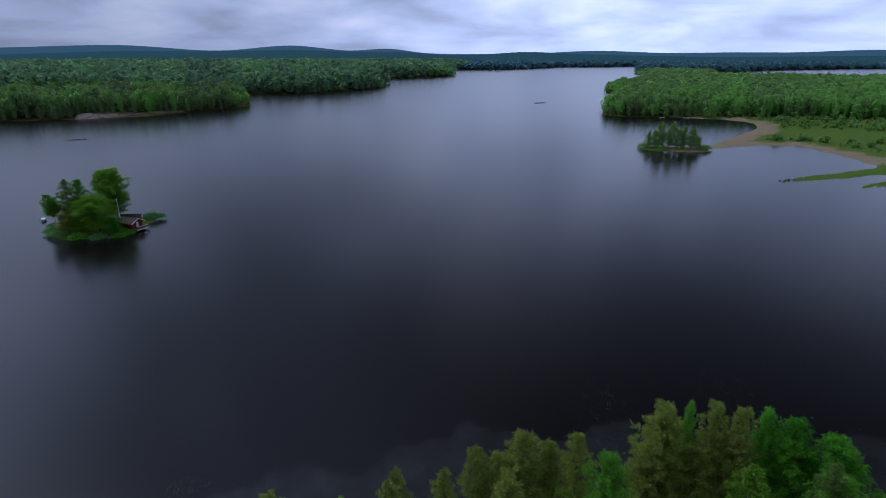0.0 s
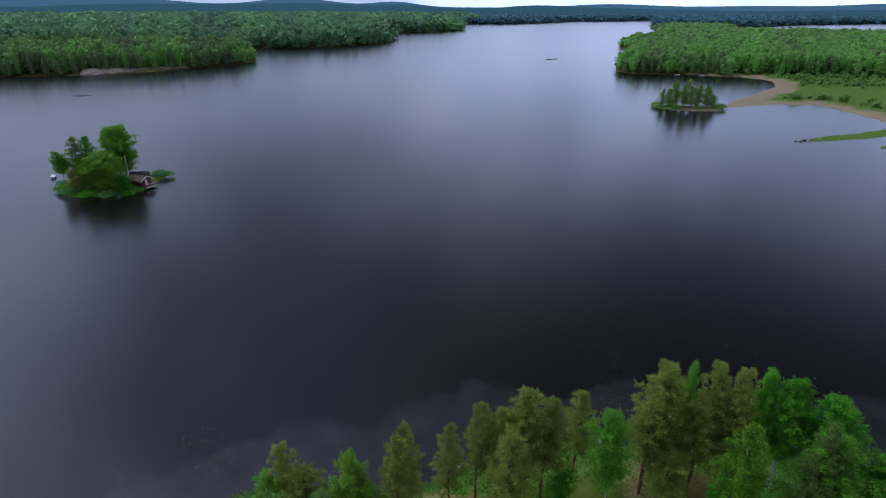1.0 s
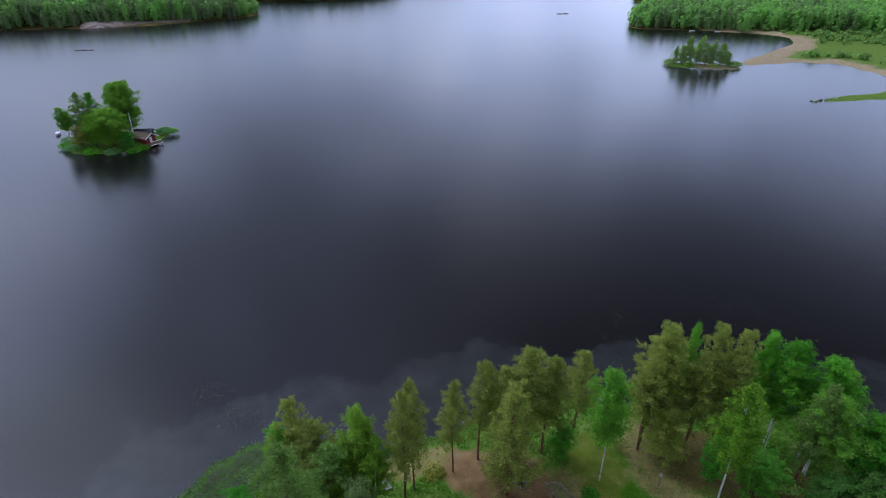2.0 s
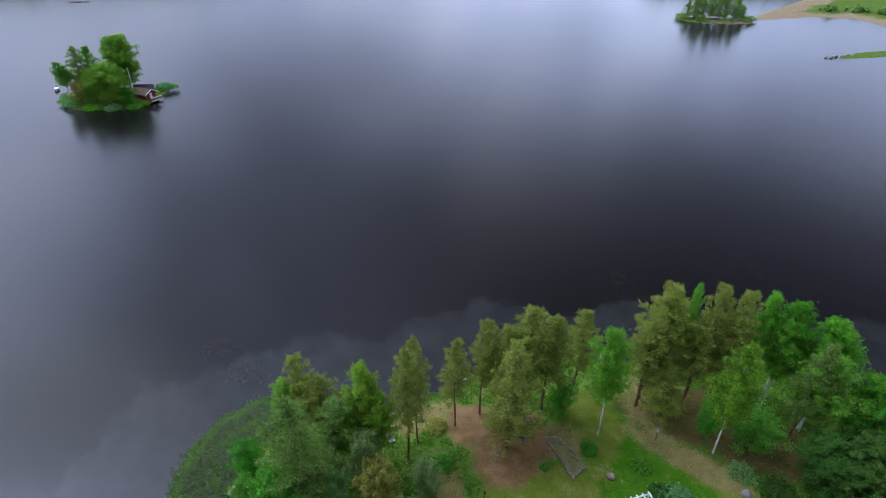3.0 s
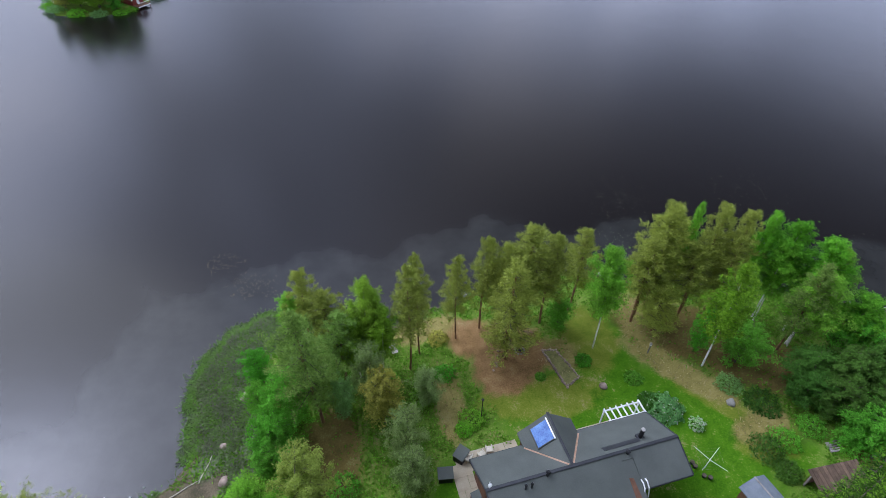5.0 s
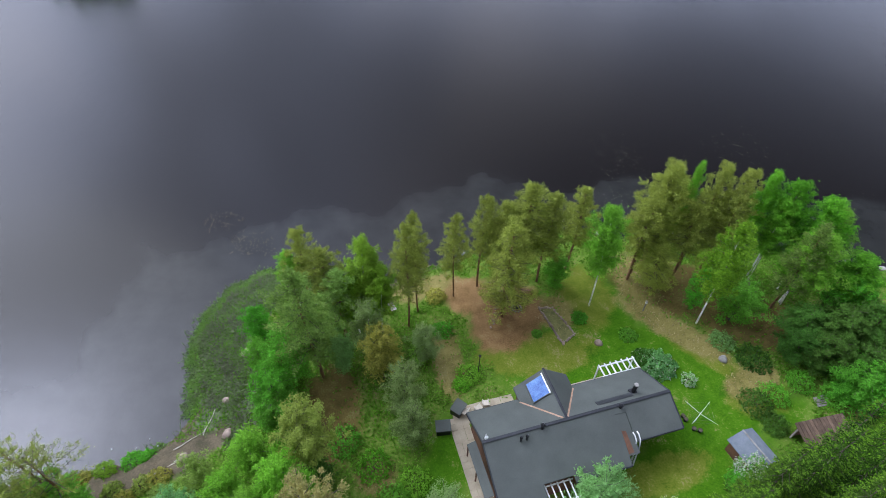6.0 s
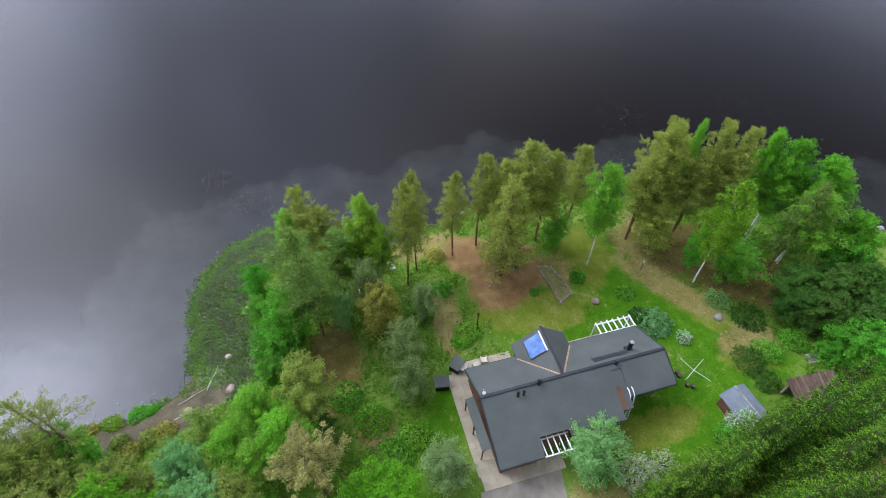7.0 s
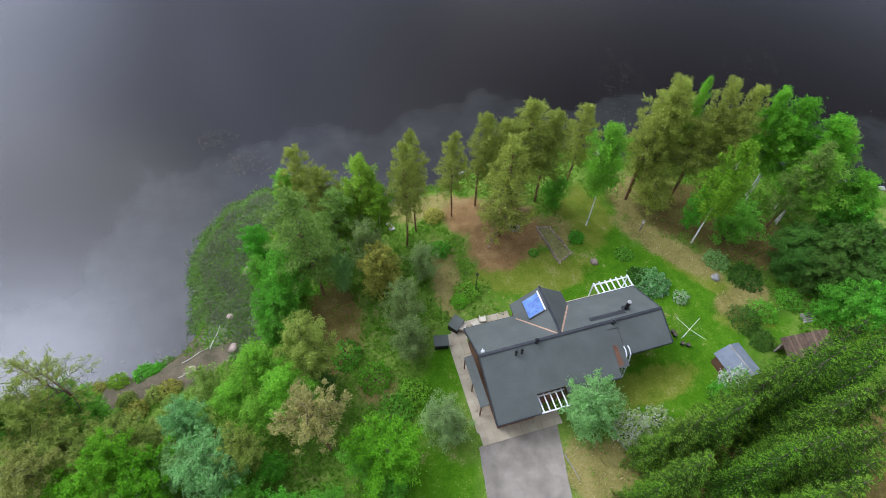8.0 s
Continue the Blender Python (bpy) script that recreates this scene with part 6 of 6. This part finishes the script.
x, y, g = random_places(30000, 120, 420, 205, 470, 12)
d = shore_distance(x, y)
ok = (d > -0.5) & (d < 11 + 5 * waves(x, y, 30, 1.0)) & (np.hypot(x, y) < 520)
x, y = x[ok], y[ok]
spit = (y < 248)
blades("marsh_reeds", x[~spit], y[~spit], g.uniform(0.15, 0.3, (~spit).sum()), np.full((~spit).sum(), 0.14), 2.5, g.uniform(0, 1, (~spit).sum()), STRAW, "pale straw-coloured reed bed of the marsh", "reeds")
blades("spit_grass", x[spit], y[spit], g.uniform(0.15, 0.3, spit.sum()), np.full(spit.sum(), 0.14), 2.5, np.clip(g.normal(0.6, 0.25, spit.sum()), 0, 1), HERB_LEAF, "green grass on the low spit", "grass")


def marsh_bushes():
    x, y, g = random_places(1400, 190, 420, 255, 465, 14)
    d = shore_distance(x, y)
    ok = (d > 17) & (oval(x, y, 262, 340, 60, 38, -20) + 0.35 * waves(x, y, 45, 2.0) < 0.1)
    x, y, n_ = x[ok], y[ok], ok.sum()
    h = g.uniform(1.2, 3.6, n_) * (1 + 0.4 * waves(x, y, 25, 1.0))
    forest("marsh_bushes", x, y, h, h * g.uniform(0.5, 0.8, n_), np.clip(g.normal(0.7, 0.18, n_), 0, 1), np.zeros(n_, bool), 20, "light green willow bushes of the marsh", MARSH_LEAF)


marsh_bushes()
g = np.random.default_rng(15)
for k in range(18):
    f = k / 17
    inland = g.uniform(0.5, 7.0)
    ob = part("rock_shelf", lumpy(g.uniform(3.5, 7.0), k * 1.7, 0.10, 3, 0.9), PALE_STONE)
    ob.matrix_world = pose(-283 + 50 * f - 0.62 * inland, 443 + 54 * f + 0.78 * inland, 0.1 + 0.26 * inland, 14, 0, 40 + g.normal(0, 12))
    tagged(ob, "bare pale granite shelf on the forested headland shore", "rock", "granite shelves")
for k in range(9):
    x, y = 136.5 + 1.6 * k, 216.8 + 0.55 * k + g.normal(0, 0.5)
    stone("spit_stone", x, y, g.uniform(0.3, 0.6), "grey stone at the tip of the grassy spit", STONE, 0.6, "stones on the spit")
for x, y, r in ((-221, 331, 2.4), (-217, 332, 1.8), (-224.5, 330.3, 1.5), (100, 597, 3.5), (107, 601, 3.0)):
    stone("reef_rock", x, y, r, "low dark rock just breaking the lake surface", BARK["dark"], 0.12, "reef rocks", 0.0)
